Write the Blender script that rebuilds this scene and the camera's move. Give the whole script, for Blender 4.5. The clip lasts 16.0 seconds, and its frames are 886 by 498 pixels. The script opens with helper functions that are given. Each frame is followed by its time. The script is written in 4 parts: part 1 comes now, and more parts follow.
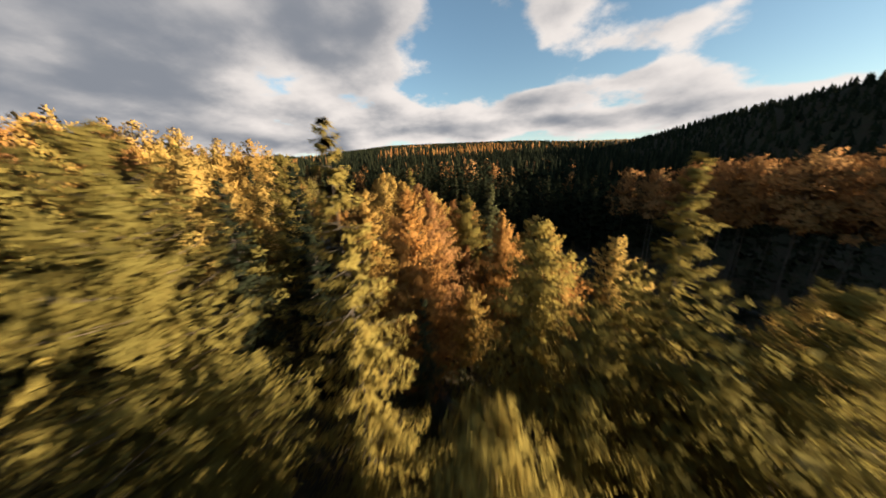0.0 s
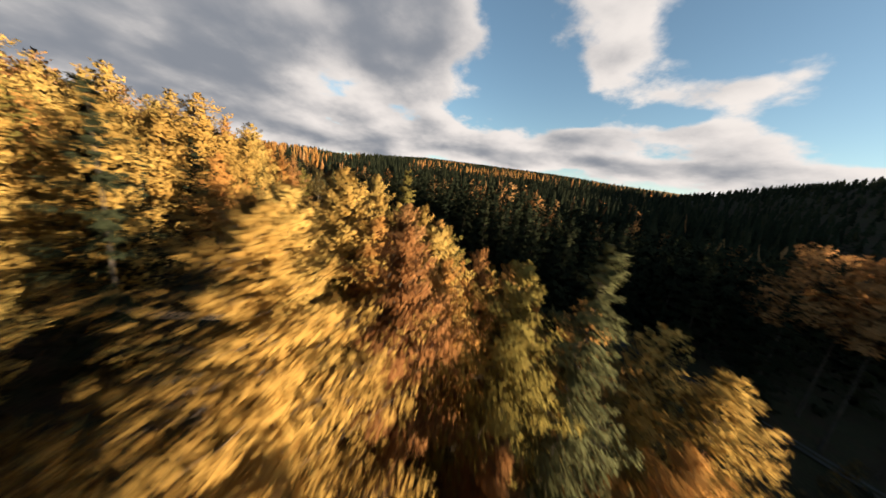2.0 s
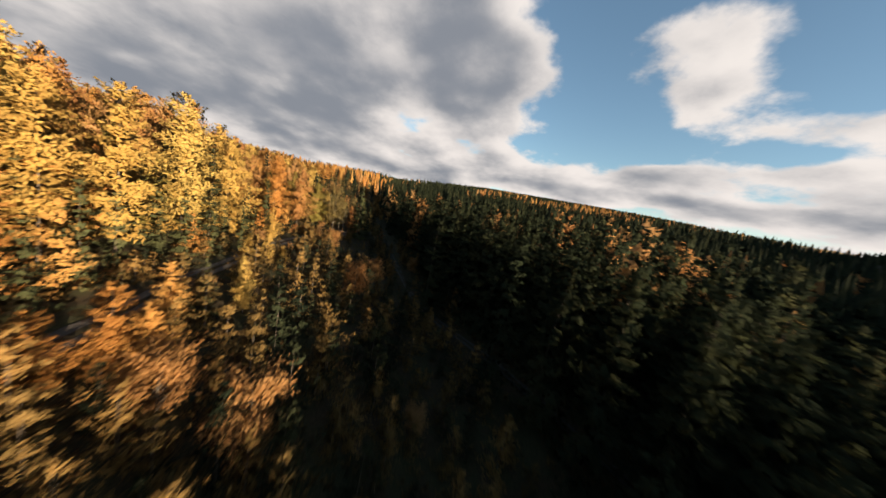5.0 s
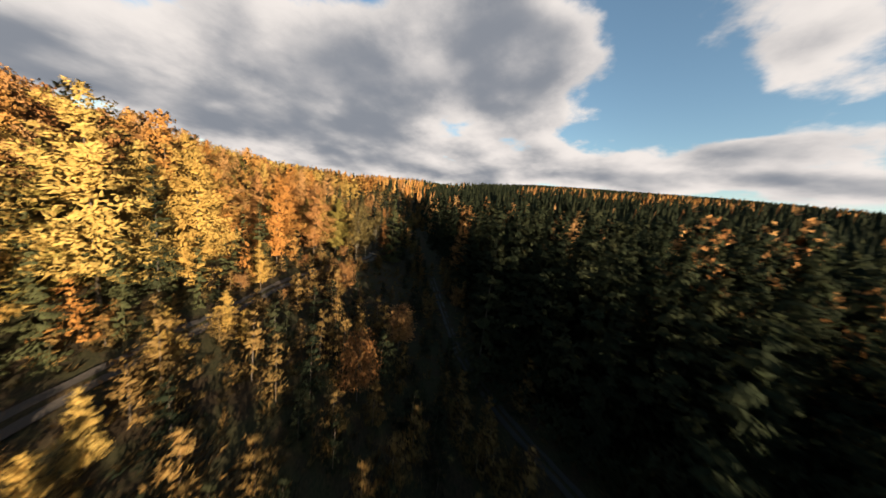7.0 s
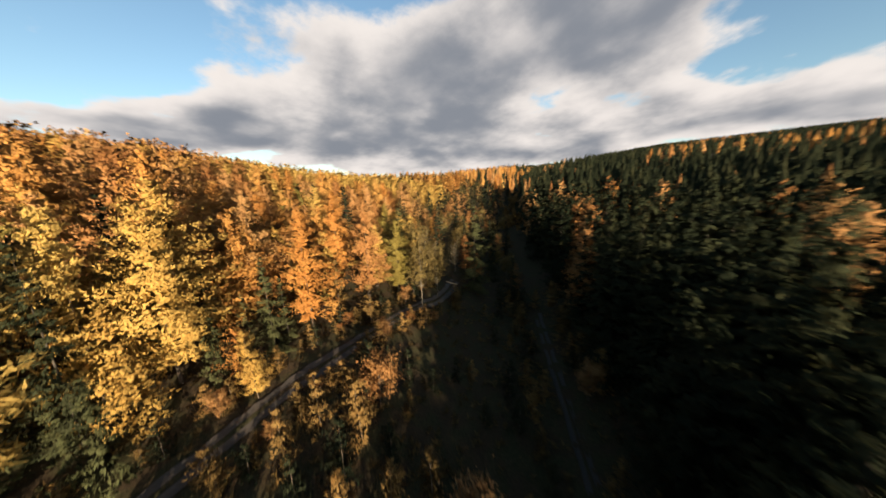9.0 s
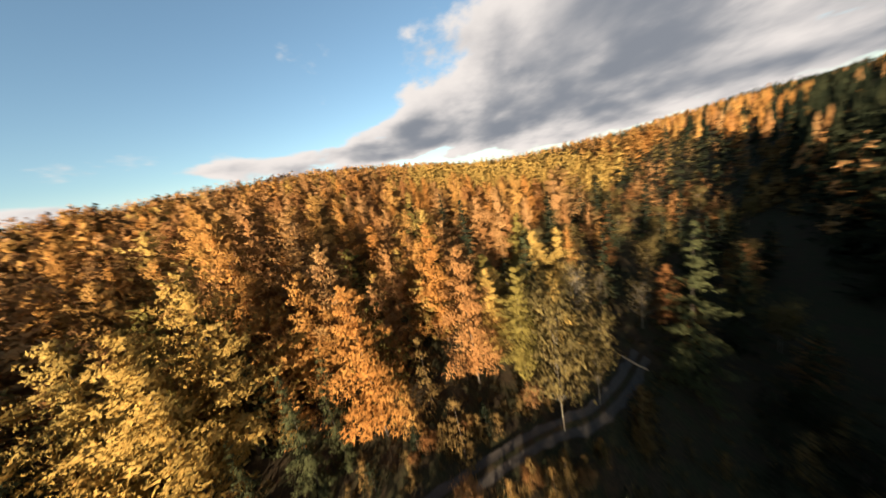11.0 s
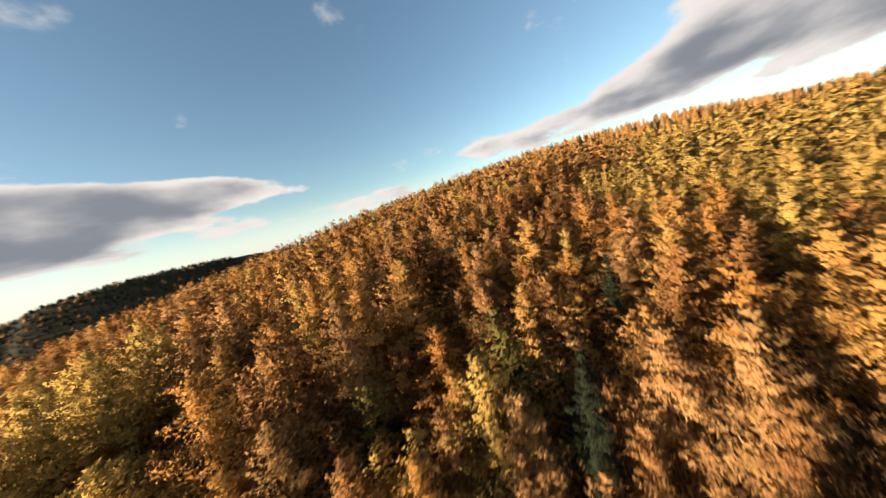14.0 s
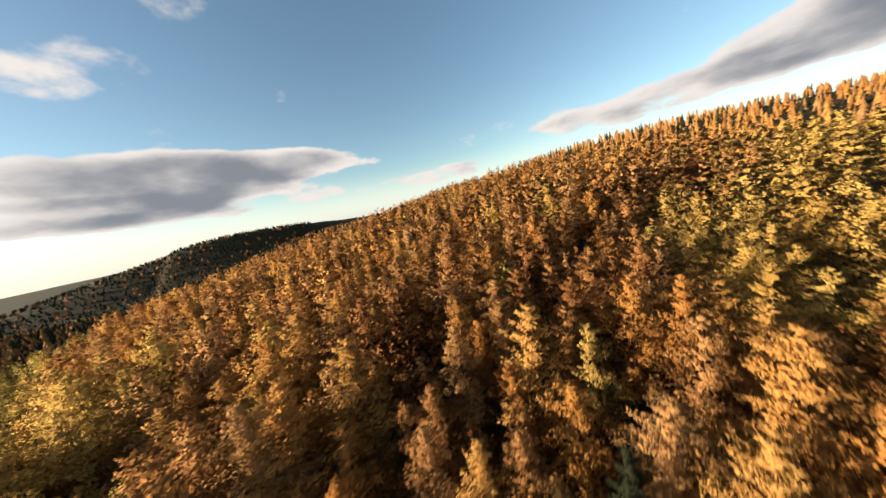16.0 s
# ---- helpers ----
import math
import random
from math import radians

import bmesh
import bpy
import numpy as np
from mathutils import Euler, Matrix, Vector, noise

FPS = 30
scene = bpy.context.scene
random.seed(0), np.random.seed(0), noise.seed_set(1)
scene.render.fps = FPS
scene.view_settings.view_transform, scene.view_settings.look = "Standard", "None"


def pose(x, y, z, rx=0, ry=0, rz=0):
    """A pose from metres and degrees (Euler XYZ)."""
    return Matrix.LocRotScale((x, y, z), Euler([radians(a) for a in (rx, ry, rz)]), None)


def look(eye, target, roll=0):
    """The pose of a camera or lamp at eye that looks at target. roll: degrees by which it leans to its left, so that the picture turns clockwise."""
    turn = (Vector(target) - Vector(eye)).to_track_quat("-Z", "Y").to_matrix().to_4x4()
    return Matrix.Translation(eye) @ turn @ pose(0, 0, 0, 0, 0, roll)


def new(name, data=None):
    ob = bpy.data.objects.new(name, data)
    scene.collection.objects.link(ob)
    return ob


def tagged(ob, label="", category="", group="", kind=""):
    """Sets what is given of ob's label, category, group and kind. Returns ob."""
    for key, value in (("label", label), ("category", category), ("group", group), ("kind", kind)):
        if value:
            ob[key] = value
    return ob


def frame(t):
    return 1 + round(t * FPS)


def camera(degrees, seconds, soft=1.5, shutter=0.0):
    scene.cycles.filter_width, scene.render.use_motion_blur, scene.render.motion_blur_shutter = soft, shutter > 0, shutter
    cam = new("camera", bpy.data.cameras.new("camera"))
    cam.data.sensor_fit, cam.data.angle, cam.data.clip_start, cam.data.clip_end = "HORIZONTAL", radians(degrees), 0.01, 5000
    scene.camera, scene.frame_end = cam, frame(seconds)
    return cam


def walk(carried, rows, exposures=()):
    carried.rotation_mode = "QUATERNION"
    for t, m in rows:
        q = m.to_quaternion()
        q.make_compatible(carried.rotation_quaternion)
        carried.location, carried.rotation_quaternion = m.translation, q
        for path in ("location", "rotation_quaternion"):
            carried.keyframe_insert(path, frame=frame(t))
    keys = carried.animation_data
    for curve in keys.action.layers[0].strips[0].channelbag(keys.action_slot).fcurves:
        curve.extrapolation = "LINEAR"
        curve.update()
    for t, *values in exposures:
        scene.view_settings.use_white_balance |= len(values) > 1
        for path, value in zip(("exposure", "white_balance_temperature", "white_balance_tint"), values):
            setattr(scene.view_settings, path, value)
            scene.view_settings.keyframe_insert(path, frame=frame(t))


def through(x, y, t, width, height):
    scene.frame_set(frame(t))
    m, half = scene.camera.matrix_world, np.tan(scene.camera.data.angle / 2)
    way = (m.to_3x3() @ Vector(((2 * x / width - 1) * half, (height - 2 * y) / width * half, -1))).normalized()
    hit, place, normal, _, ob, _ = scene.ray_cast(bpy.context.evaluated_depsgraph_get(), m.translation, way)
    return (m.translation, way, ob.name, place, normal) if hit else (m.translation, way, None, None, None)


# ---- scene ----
cam = camera(118.4, 16.0, shutter=0.7)
PATH = [
    (0.0, pose(0.00, 0.00, 40.00, 74.07, 1.89, 0.17)),
    (0.5, pose(0.51, 6.94, 39.89, 75.20, -1.89, 2.11)),
    (1.0, pose(0.62, 14.20, 39.78, 76.09, -5.06, 3.98)),
    (1.5, pose(0.37, 21.66, 39.75, 76.73, -6.86, 5.34)),
    (2.0, pose(0.06, 29.75, 39.85, 77.32, -8.04, 6.51)),
    (2.5, pose(-0.03, 37.53, 39.73, 77.86, -9.03, 7.80)),
    (3.0, pose(-0.42, 46.10, 40.33, 78.15, -10.39, 9.49)),
    (3.5, pose(-2.12, 53.52, 40.31, 78.54, -11.55, 11.08)),
    (4.0, pose(-3.56, 60.71, 40.31, 79.47, -11.89, 13.47)),
    (4.5, pose(-5.37, 67.61, 40.36, 80.42, -12.00, 16.18)),
    (5.0, pose(-7.65, 74.59, 40.68, 81.32, -11.68, 19.05)),
    (5.2, pose(-8.60, 77.20, 40.75, 81.78, -11.46, 20.03)),
    (7.3, pose(-19.00, 100.72, 43.24, 80.17, -6.27, 31.36)),
    (7.5, pose(-20.15, 103.35, 43.53, 80.23, -5.69, 33.18)),
    (8.0, pose(-24.45, 110.03, 44.42, 79.56, -3.54, 37.45)),
    (8.2, pose(-26.13, 112.53, 44.86, 79.13, -2.65, 39.45)),
    (10.3, pose(-43.00, 131.99, 49.64, 75.70, 8.80, 68.35)),
    (10.5, pose(-45.02, 133.90, 50.11, 75.86, 9.54, 72.11)),
    (11.0, pose(-50.36, 138.68, 51.60, 76.38, 11.37, 82.29)),
    (11.5, pose(-55.47, 142.67, 52.90, 77.21, 12.90, 91.68)),
    (12.0, pose(-61.29, 146.32, 54.33, 78.23, 14.29, 101.21)),
    (12.5, pose(-66.64, 149.36, 55.84, 79.16, 15.05, 109.32)),
    (13.0, pose(-72.72, 152.09, 57.81, 80.00, 15.53, 117.29)),
    (13.5, pose(-78.54, 154.17, 59.76, 80.66, 15.64, 124.02)),
    (14.0, pose(-84.76, 155.58, 61.95, 81.15, 15.38, 130.21)),
    (14.5, pose(-90.38, 156.42, 63.99, 81.32, 14.85, 134.90)),
    (15.0, pose(-96.21, 156.66, 66.32, 81.10, 13.85, 138.62)),
    (15.5, pose(-101.97, 156.49, 68.69, 80.35, 12.89, 141.53)),
    (16.0, pose(-107.76, 155.56, 71.13, 79.61, 11.75, 143.94)),
]
walk(cam, PATH, [(0.0, 1.80), (16.0, 1.80)])

# ---- world, sun and clouds ----
SUN_YAW, SUN_ELEV = 250.0, 10.4          # turned left from the y axis; above the horizon
to_sun = Vector((-math.sin(radians(SUN_YAW)) * math.cos(radians(SUN_ELEV)),
                 math.cos(radians(SUN_YAW)) * math.cos(radians(SUN_ELEV)), math.sin(radians(SUN_ELEV))))
SKY, CLOUD_LIGHT = 0.061, 0.285


class Nodes:
    """A short way to write node trees: values and sockets in, sockets out."""

    def __init__(self, tree):
        self.tree = tree
        tree.nodes.clear()

    def add(self, kind, out=0, **sockets):
        node = self.tree.nodes.new(kind)
        for key, value in sockets.items():
            if key.startswith("_"):
                slot = node.inputs[int(key[1:])]
            elif key in node.inputs:
                slot = node.inputs[key]
            else:
                slot = node.inputs[key.replace("_", " ")]
            if isinstance(value, bpy.types.NodeSocket):
                self.tree.links.new(value, slot)
            else:
                slot.default_value = value
        return (node.outputs[out] if len(node.outputs) else None), node

    def math(self, op, a, b=0.0, c=0.0):
        sock, node = self.add("ShaderNodeMath", _0=a, _1=b, _2=c)
        node.operation = op
        return sock

    def ramp(self, value, lo, hi, to_lo=0.0, to_hi=1.0):
        sock, node = self.add("ShaderNodeMapRange", Value=value, From_Min=lo, From_Max=hi, To_Min=to_lo, To_Max=to_hi)
        node.interpolation_type = "SMOOTHSTEP"
        return sock

    def mix(self, fac, a, b):
        node = self.tree.nodes.new("ShaderNodeMix")
        node.data_type = "RGBA"
        for slot, value in ((node.inputs[0], fac), (node.inputs[6], a), (node.inputs[7], b)):
            if isinstance(value, bpy.types.NodeSocket):
                self.tree.links.new(value, slot)
            elif slot.type == "RGBA":
                slot.default_value = (*value, 1.0)[:4]
            else:
                slot.default_value = value
        return node.outputs[2]

    def noise(self, vector, scale, detail=4.0, rough=0.55):
        sock, _ = self.add("ShaderNodeTexNoise", Vector=vector, Scale=scale, Detail=detail, Roughness=rough)
        return sock


# cloud banks: yaw, half width, elevation, half height, thickness
BANKS = ((62, 26, 17, 14, 0.36), (34, 24, 20, 20, 0.32), (14, 16, 24, 8, 0.24), (20, 20, 30, 10, 0.20), (90, 12, 11, 4, 0.24), (40, 50, 8, 5, 0.16),
         (-17, 12, 29, 6, 0.24), (-30, 15, 22, 4.4, 0.17), (-40, 14, 17.0, 3.2, 0.14), (-62, 14, 22, 4.0, 0.15), (-4, 20, 11, 4.5, 0.27), (-30, 18, 11, 3.8, 0.27), (-22, 44, 6.5, 3, 0.24), (-55, 24, 7.5, 2.4, 0.20),
         (101, 8, 24, 6, 0.16), (113, 9, 28, 6, 0.16), (97, 7, 17, 5, 0.15), (126, 12, 11.5, 3.0, 0.24), (108, 18, 8.5, 2.6, 0.26), (90, 9, 10, 3.4, 0.22),
         (-178, 26, 11.5, 3.6, 0.56), (176, 26, 6.5, 1.9, 0.26), (-160, 22, 7.5, 2.0, 0.24), (-162, 6, 22.5, 2.8, 0.15), (172, 6, 22.5, 3, 0.18), (172, 15, 35, 5, 0.17), (143, 12, 5.5, 1.6, 0.22),
         (-110, 40, 12, 6, 0.20))


def build_world():
    world = bpy.data.worlds.new("sky")
    world.use_nodes = True
    scene.world = world
    n = Nodes(world.node_tree)
    sky, node = n.add("ShaderNodeTexSky")
    node.sky_type, node.sun_disc = "NISHITA", False
    node.sun_elevation = radians(SUN_ELEV)
    node.sun_rotation = math.atan2(to_sun.x, to_sun.y)
    node.altitude, node.air_density, node.dust_density, node.ozone_density = 200.0, 1.0, 0.8, 1.2
    way, _ = n.add("ShaderNodeTexCoord")
    x, split = n.add("ShaderNodeSeparateXYZ", Vector=way)
    y, z = split.outputs[1], split.outputs[2]
    yaw = n.math("MULTIPLY", n.math("ARCTAN2", n.math("MULTIPLY", x, -1.0), y), 57.2958)
    elev = n.math("MULTIPLY", n.math("ARCSINE", z), 57.2958)
    # the cloud layer lies flat overhead, so it closes up towards the horizon
    flat = n.math("ADD", n.math("MAXIMUM", z, 0.0), 0.30)
    plane, _ = n.add("ShaderNodeCombineXYZ", X=n.math("DIVIDE", x, flat), Y=n.math("DIVIDE", y, flat), Z=0.37)
    toward, shift = n.add("ShaderNodeVectorMath", _0=plane, _1=(0.13 * to_sun.x, 0.13 * to_sun.y, 0.05))
    shift.operation = "ADD"
    puff, puff_lit = n.noise(plane, 2.3, 9.0, 0.56), n.noise(toward, 2.3, 9.0, 0.56)
    broad, broad_lit = n.noise(plane, 2.3, 1.5, 0.45), n.noise(toward, 2.3, 1.5, 0.45)
    streak = n.noise(plane, 0.9, 3.0, 0.5)

    def bank(yaw0, wide, elev0, high, gain):
        """A rounded bank of cloud: its middle, half its width and height in degrees, and how thick it is."""
        a = n.math("DIVIDE", n.math("WRAP", n.math("SUBTRACT", yaw, yaw0), 180.0, -180.0), wide)
        b = n.math("DIVIDE", n.math("SUBTRACT", elev, elev0), high)
        r = n.math("ADD", n.math("MULTIPLY", a, a), n.math("MULTIPLY", b, b))
        return n.math("MULTIPLY", n.ramp(r, 1.7, 0.15), gain)

    cover = n.math("MULTIPLY", n.math("SUBTRACT", streak, 0.5), 0.30)
    for spec in BANKS:
        cover = n.math("ADD", cover, bank(*spec))
    thick = n.math("ADD", n.math("SUBTRACT", puff, 0.68), cover)
    alpha = n.ramp(thick, 0.0, 0.13)
    lit = n.math("ADD", n.math("MULTIPLY", n.math("SUBTRACT", broad, broad_lit), 1.0), n.math("MULTIPLY", n.math("SUBTRACT", puff, puff_lit), 1.3))
    grey = n.math("ADD", n.math("MULTIPLY", n.ramp(thick, 0.02, 0.46), 0.95), n.math("MULTIPLY", n.math("SUBTRACT", streak, 0.5), 0.9))
    grey = n.ramp(n.math("SUBTRACT", grey, lit), -0.12, 1.15)
    cloud = n.mix(grey, (0.92, 0.85, 0.80), (0.255, 0.275, 0.315))
    low = n.ramp(elev, 9.0, 1.0)
    sky_lit, node = n.add("ShaderNodeVectorMath", _0=sky, _1=(SKY * 0.955, SKY * 1.045, SKY * 1.045))
    node.operation = "MULTIPLY"
    cloud_lit, node = n.add("ShaderNodeVectorMath", _0=cloud, _1=(CLOUD_LIGHT, CLOUD_LIGHT, CLOUD_LIGHT))
    node.operation = "MULTIPLY"
    # a thin pale veil of far cloud along the horizon
    hazy = n.mix(n.math("MULTIPLY", low, 0.55), sky_lit, (0.30, 0.31, 0.315))
    both = n.mix(alpha, hazy, cloud_lit)
    back, _ = n.add("ShaderNodeBackground", Color=both, Strength=1.0)
    n.add("ShaderNodeOutputWorld", Surface=back)


build_world()
sun = new("sun", bpy.data.lights.new("sun", "SUN"))
sun.data.energy, sun.data.angle, sun.data.color = 5.0, radians(0.5), (1.0, 0.84, 0.62)
sun.matrix_world = look((400, -300, 300), Vector((400, -300, 300)) - to_sun)


# ---- materials ----
def material(name):
    mat = bpy.data.materials.new(name)
    mat.use_nodes = True
    return mat, Nodes(mat.node_tree)


def foliage(name, tones, joined=False, through=0.20):
    """Needles or leaves: tones run from the darkest tree to the lightest, one place on them for every tree."""
    mat, n = material(name)
    outward, _ = n.add("ShaderNodeAttribute", out=1)
    outward.node.attribute_name = "out"
    if joined:
        rand, _ = n.add("ShaderNodeAttribute", out=2)
        rand.node.attribute_name = "tone"
    else:
        rand, _ = n.add("ShaderNodeObjectInfo", out=5)
        outward, node = n.add("ShaderNodeVectorTransform", Vector=outward)
        node.vector_type, node.convert_from, node.convert_to = "VECTOR", "OBJECT", "WORLD"
        outward, node = n.add("ShaderNodeVectorMath", _0=outward)
        node.operation = "NORMALIZE"
    leaf, _ = n.add("ShaderNodeNewGeometry", out=8)
    place, _ = n.add("ShaderNodeTexCoord", out=3)
    patch = n.noise(place, 0.45, 3.0)
    pick = n.math("ADD", n.math("ADD", n.math("MULTIPLY", rand, 0.75), n.math("MULTIPLY", leaf, 0.08)), n.math("MULTIPLY", n.math("SUBTRACT", patch, 0.42), 0.7))
    col, ramp = n.add("ShaderNodeValToRGB", Fac=pick)
    ramp.color_ramp.elements.remove(ramp.color_ramp.elements[1])
    for k, tone in enumerate(tones):
        at = k / (len(tones) - 1)
        el = ramp.color_ramp.elements[0] if k == 0 else ramp.color_ramp.elements.new(at)
        el.position, el.color = at, (*tone, 1.0)
    world_place, _ = n.add("ShaderNodeNewGeometry")
    tufts = n.noise(world_place, 3.4, 4.0, 0.7)
    grain = n.math("ADD", n.math("MULTIPLY", n.noise(world_place, 5.5, 4.0, 0.7), 0.65), n.math("MULTIPLY", n.noise(world_place, 1.7, 2.0, 0.5), 0.35))
    deep, node = n.add("ShaderNodeVectorMath", _0=col, _1=(0.72, 0.64, 0.60))
    node.operation = "MULTIPLY"
    col = n.mix(n.ramp(grain, 0.56, 0.38), col, deep)
    # fine needles scatter light round the crown, so the blades shade softly towards its outside
    facing, _ = n.add("ShaderNodeNewGeometry", out=1)
    soft, node = n.add("ShaderNodeVectorMath", _0=outward, _1=(5.0, 5.0, 5.0))
    node.operation = "MULTIPLY"
    soft, node = n.add("ShaderNodeVectorMath", _0=soft, _1=facing)
    node.operation = "ADD"
    soft, node = n.add("ShaderNodeVectorMath", _0=soft)
    node.operation = "NORMALIZE"
    bump, _ = n.add("ShaderNodeBump", Strength=0.3, Distance=0.3, Height=tufts, Normal=soft)
    body, _ = n.add("ShaderNodeBsdfPrincipled", Base_Color=col, Roughness=0.9, Specular_IOR_Level=0.03, Normal=bump)
    glow, _ = n.add("ShaderNodeBsdfTranslucent", Color=col)
    both, _ = n.add("ShaderNodeMixShader", Fac=through, _1=body, _2=glow)
    n.add("ShaderNodeOutputMaterial", Surface=both)
    return mat


GOLD = ((0.29, 0.122, 0.032), (0.35, 0.158, 0.041), (0.40, 0.196, 0.053), (0.42, 0.224, 0.064), (0.36, 0.208, 0.060))
YELLOW = ((0.34, 0.196, 0.050), (0.39, 0.245, 0.064), (0.43, 0.282, 0.078), (0.38, 0.264, 0.074))
RUST = ((0.20, 0.085, 0.030), (0.27, 0.125, 0.042), (0.34, 0.170, 0.060), (0.38, 0.205, 0.080), (0.28, 0.165, 0.055))
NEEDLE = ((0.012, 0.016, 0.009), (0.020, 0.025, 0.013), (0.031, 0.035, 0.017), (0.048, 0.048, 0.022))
SITKA = ((0.042, 0.046, 0.020), (0.068, 0.070, 0.029), (0.10, 0.098, 0.042))
OLIVE = ((0.12, 0.098, 0.026), (0.19, 0.148, 0.038), (0.28, 0.205, 0.050))
TAN = ((0.12, 0.088, 0.036), (0.17, 0.125, 0.044), (0.22, 0.155, 0.046))
BROWN = ((0.10, 0.066, 0.024), (0.16, 0.100, 0.034), (0.22, 0.132, 0.043), (0.28, 0.160, 0.050))
BRACKEN = ((0.045, 0.034, 0.015), (0.085, 0.058, 0.023), (0.14, 0.088, 0.032))
tones = dict(gold=GOLD, yellow=YELLOW, rust=RUST, needle=NEEDLE, olive=OLIVE, tan=TAN, sitka=SITKA, brown=BROWN, bracken=BRACKEN)
leaf_mat = {k: foliage(k + "_needles", v) for k, v in tones.items()}
wood_mat = {k: foliage(k + "_woods", v, joined=True) for k, v in tones.items()}


def bark_material(name, dark, light):
    mat, n = material(name)
    place, _ = n.add("ShaderNodeTexCoord", out=3)
    stretch, node = n.add("ShaderNodeVectorMath", _0=place, _1=(9.0, 9.0, 1.6))
    node.operation = "MULTIPLY"
    grain = n.noise(stretch, 1.0, 5.0, 0.65)
    stain = n.noise(place, 0.6, 3.0)
    col = n.mix(n.ramp(n.math("ADD", n.math("MULTIPLY", grain, 0.7), n.math("MULTIPLY", stain, 0.3)), 0.35, 0.65), dark, light)
    bump, _ = n.add("ShaderNodeBump", Strength=0.6, Distance=0.03, Height=grain)
    body, _ = n.add("ShaderNodeBsdfPrincipled", Base_Color=col, Roughness=0.9, Specular_IOR_Level=0.1, Normal=bump)
    n.add("ShaderNodeOutputMaterial", Surface=body)
    return mat


bark = bark_material("bark", (0.05, 0.036, 0.026), (0.15, 0.115, 0.085))
dark_bark = bark_material("dark_bark", (0.03, 0.024, 0.018), (0.085, 0.068, 0.052))
pale_bark = bark_material("pale_bark", (0.10, 0.08, 0.055), (0.28, 0.23, 0.165))
log_mat = bark_material("log_wood", (0.22, 0.14, 0.08), (0.48, 0.34, 0.20))


def ground_material():
    mat, n = material("forest_floor")
    geo, node = n.add("ShaderNodeNewGeometry")
    x, split = n.add("ShaderNodeSeparateXYZ", Vector=geo)
    height = split.outputs[2]
    big = n.noise(geo, 0.045, 5.0, 0.6)
    mid = n.noise(geo, 0.4, 5.0, 0.6)
    fine = n.noise(geo, 5.0, 4.0, 0.7)
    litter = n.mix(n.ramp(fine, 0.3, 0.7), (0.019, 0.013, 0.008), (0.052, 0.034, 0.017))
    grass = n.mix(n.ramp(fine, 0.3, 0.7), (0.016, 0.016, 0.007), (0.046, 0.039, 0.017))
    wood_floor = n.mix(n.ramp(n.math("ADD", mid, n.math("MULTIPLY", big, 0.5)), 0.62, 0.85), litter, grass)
    moor = n.mix(n.ramp(n.noise(geo, 0.012, 6.0, 0.65), 0.4, 0.62), (0.30, 0.20, 0.075), (0.14, 0.085, 0.04))
    # fields and hedges of the low country
    cell, _ = n.add("ShaderNodeTexVoronoi", Vector=geo, Scale=0.006)
    tone, _ = n.add("ShaderNodeTexVoronoi", out=1, Vector=geo, Scale=0.006)
    bright, _ = n.add("ShaderNodeSeparateColor", Color=tone)
    field = n.mix(bright, (0.10, 0.12, 0.035), (0.24, 0.20, 0.085))
    field = n.mix(n.ramp(n.noise(geo, 0.004, 4.0), 0.40, 0.48), field, (0.045, 0.055, 0.025))
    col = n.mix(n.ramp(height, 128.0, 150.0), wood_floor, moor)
    col = n.mix(n.ramp(height, -22.0, -40.0), col, field)
    bump, _ = n.add("ShaderNodeBump", Strength=0.5, Distance=0.15, Height=n.math("ADD", mid, n.math("MULTIPLY", fine, 0.3)))
    body, _ = n.add("ShaderNodeBsdfPrincipled", Base_Color=col, Roughness=0.95, Specular_IOR_Level=0.1, Normal=bump)
    n.add("ShaderNodeOutputMaterial", Surface=body)
    return mat


def track_material(name, dark, light):
    mat, n = material(name)
    geo, node = n.add("ShaderNodeNewGeometry")
    stones = n.noise(geo, 9.0, 5.0, 0.7)
    mud = n.noise(geo, 0.6, 4.0, 0.6)
    col = n.mix(n.ramp(stones, 0.35, 0.65), dark, light)
    col = n.mix(n.ramp(mud, 0.5, 0.68), col, tuple(v * 0.6 for v in light))
    bump, _ = n.add("ShaderNodeBump", Strength=0.6, Distance=0.05, Height=stones)
    body, _ = n.add("ShaderNodeBsdfPrincipled", Base_Color=col, Roughness=0.85, Normal=bump)
    n.add("ShaderNodeOutputMaterial", Surface=body)
    return mat


floor_mat, gravel, mud_path = ground_material(), track_material("track_gravel", (0.035, 0.026, 0.019), (0.056, 0.043, 0.032)), track_material("path_mud", (0.012, 0.010, 0.007), (0.032, 0.025, 0.018))

# ---- the lie of the land: a valley that climbs northward between two wooded hills ----
AXIS_Y = (-900, -200, 0, 60, 110, 150, 190, 260, 400, 700, 1400)
AXIS_X = (200, 75, 40, 20, -10, -40, -75, -130, -220, -350, -500)
FLOOR_Y = (-5000, -1600, -900, -200, 0, 110, 165, 200, 260, 313, 650, 1376, 1800, 5000)
FLOOR_Z = (20, -45, -45, 0, 9, 12.5, 15.5, 18, 24, 33, 80, 165, 150, 60)


def smooth_interp(v, xs, ys, width):
    return (np.interp(v - width, xs, ys) + 2 * np.interp(v, xs, ys) + np.interp(v + width, xs, ys)) / 4


def hump(x, y, cx, cy, rx, ry, high):
    return high * np.exp(-((x - cx) / rx) ** 2 - ((y - cy) / ry) ** 2)


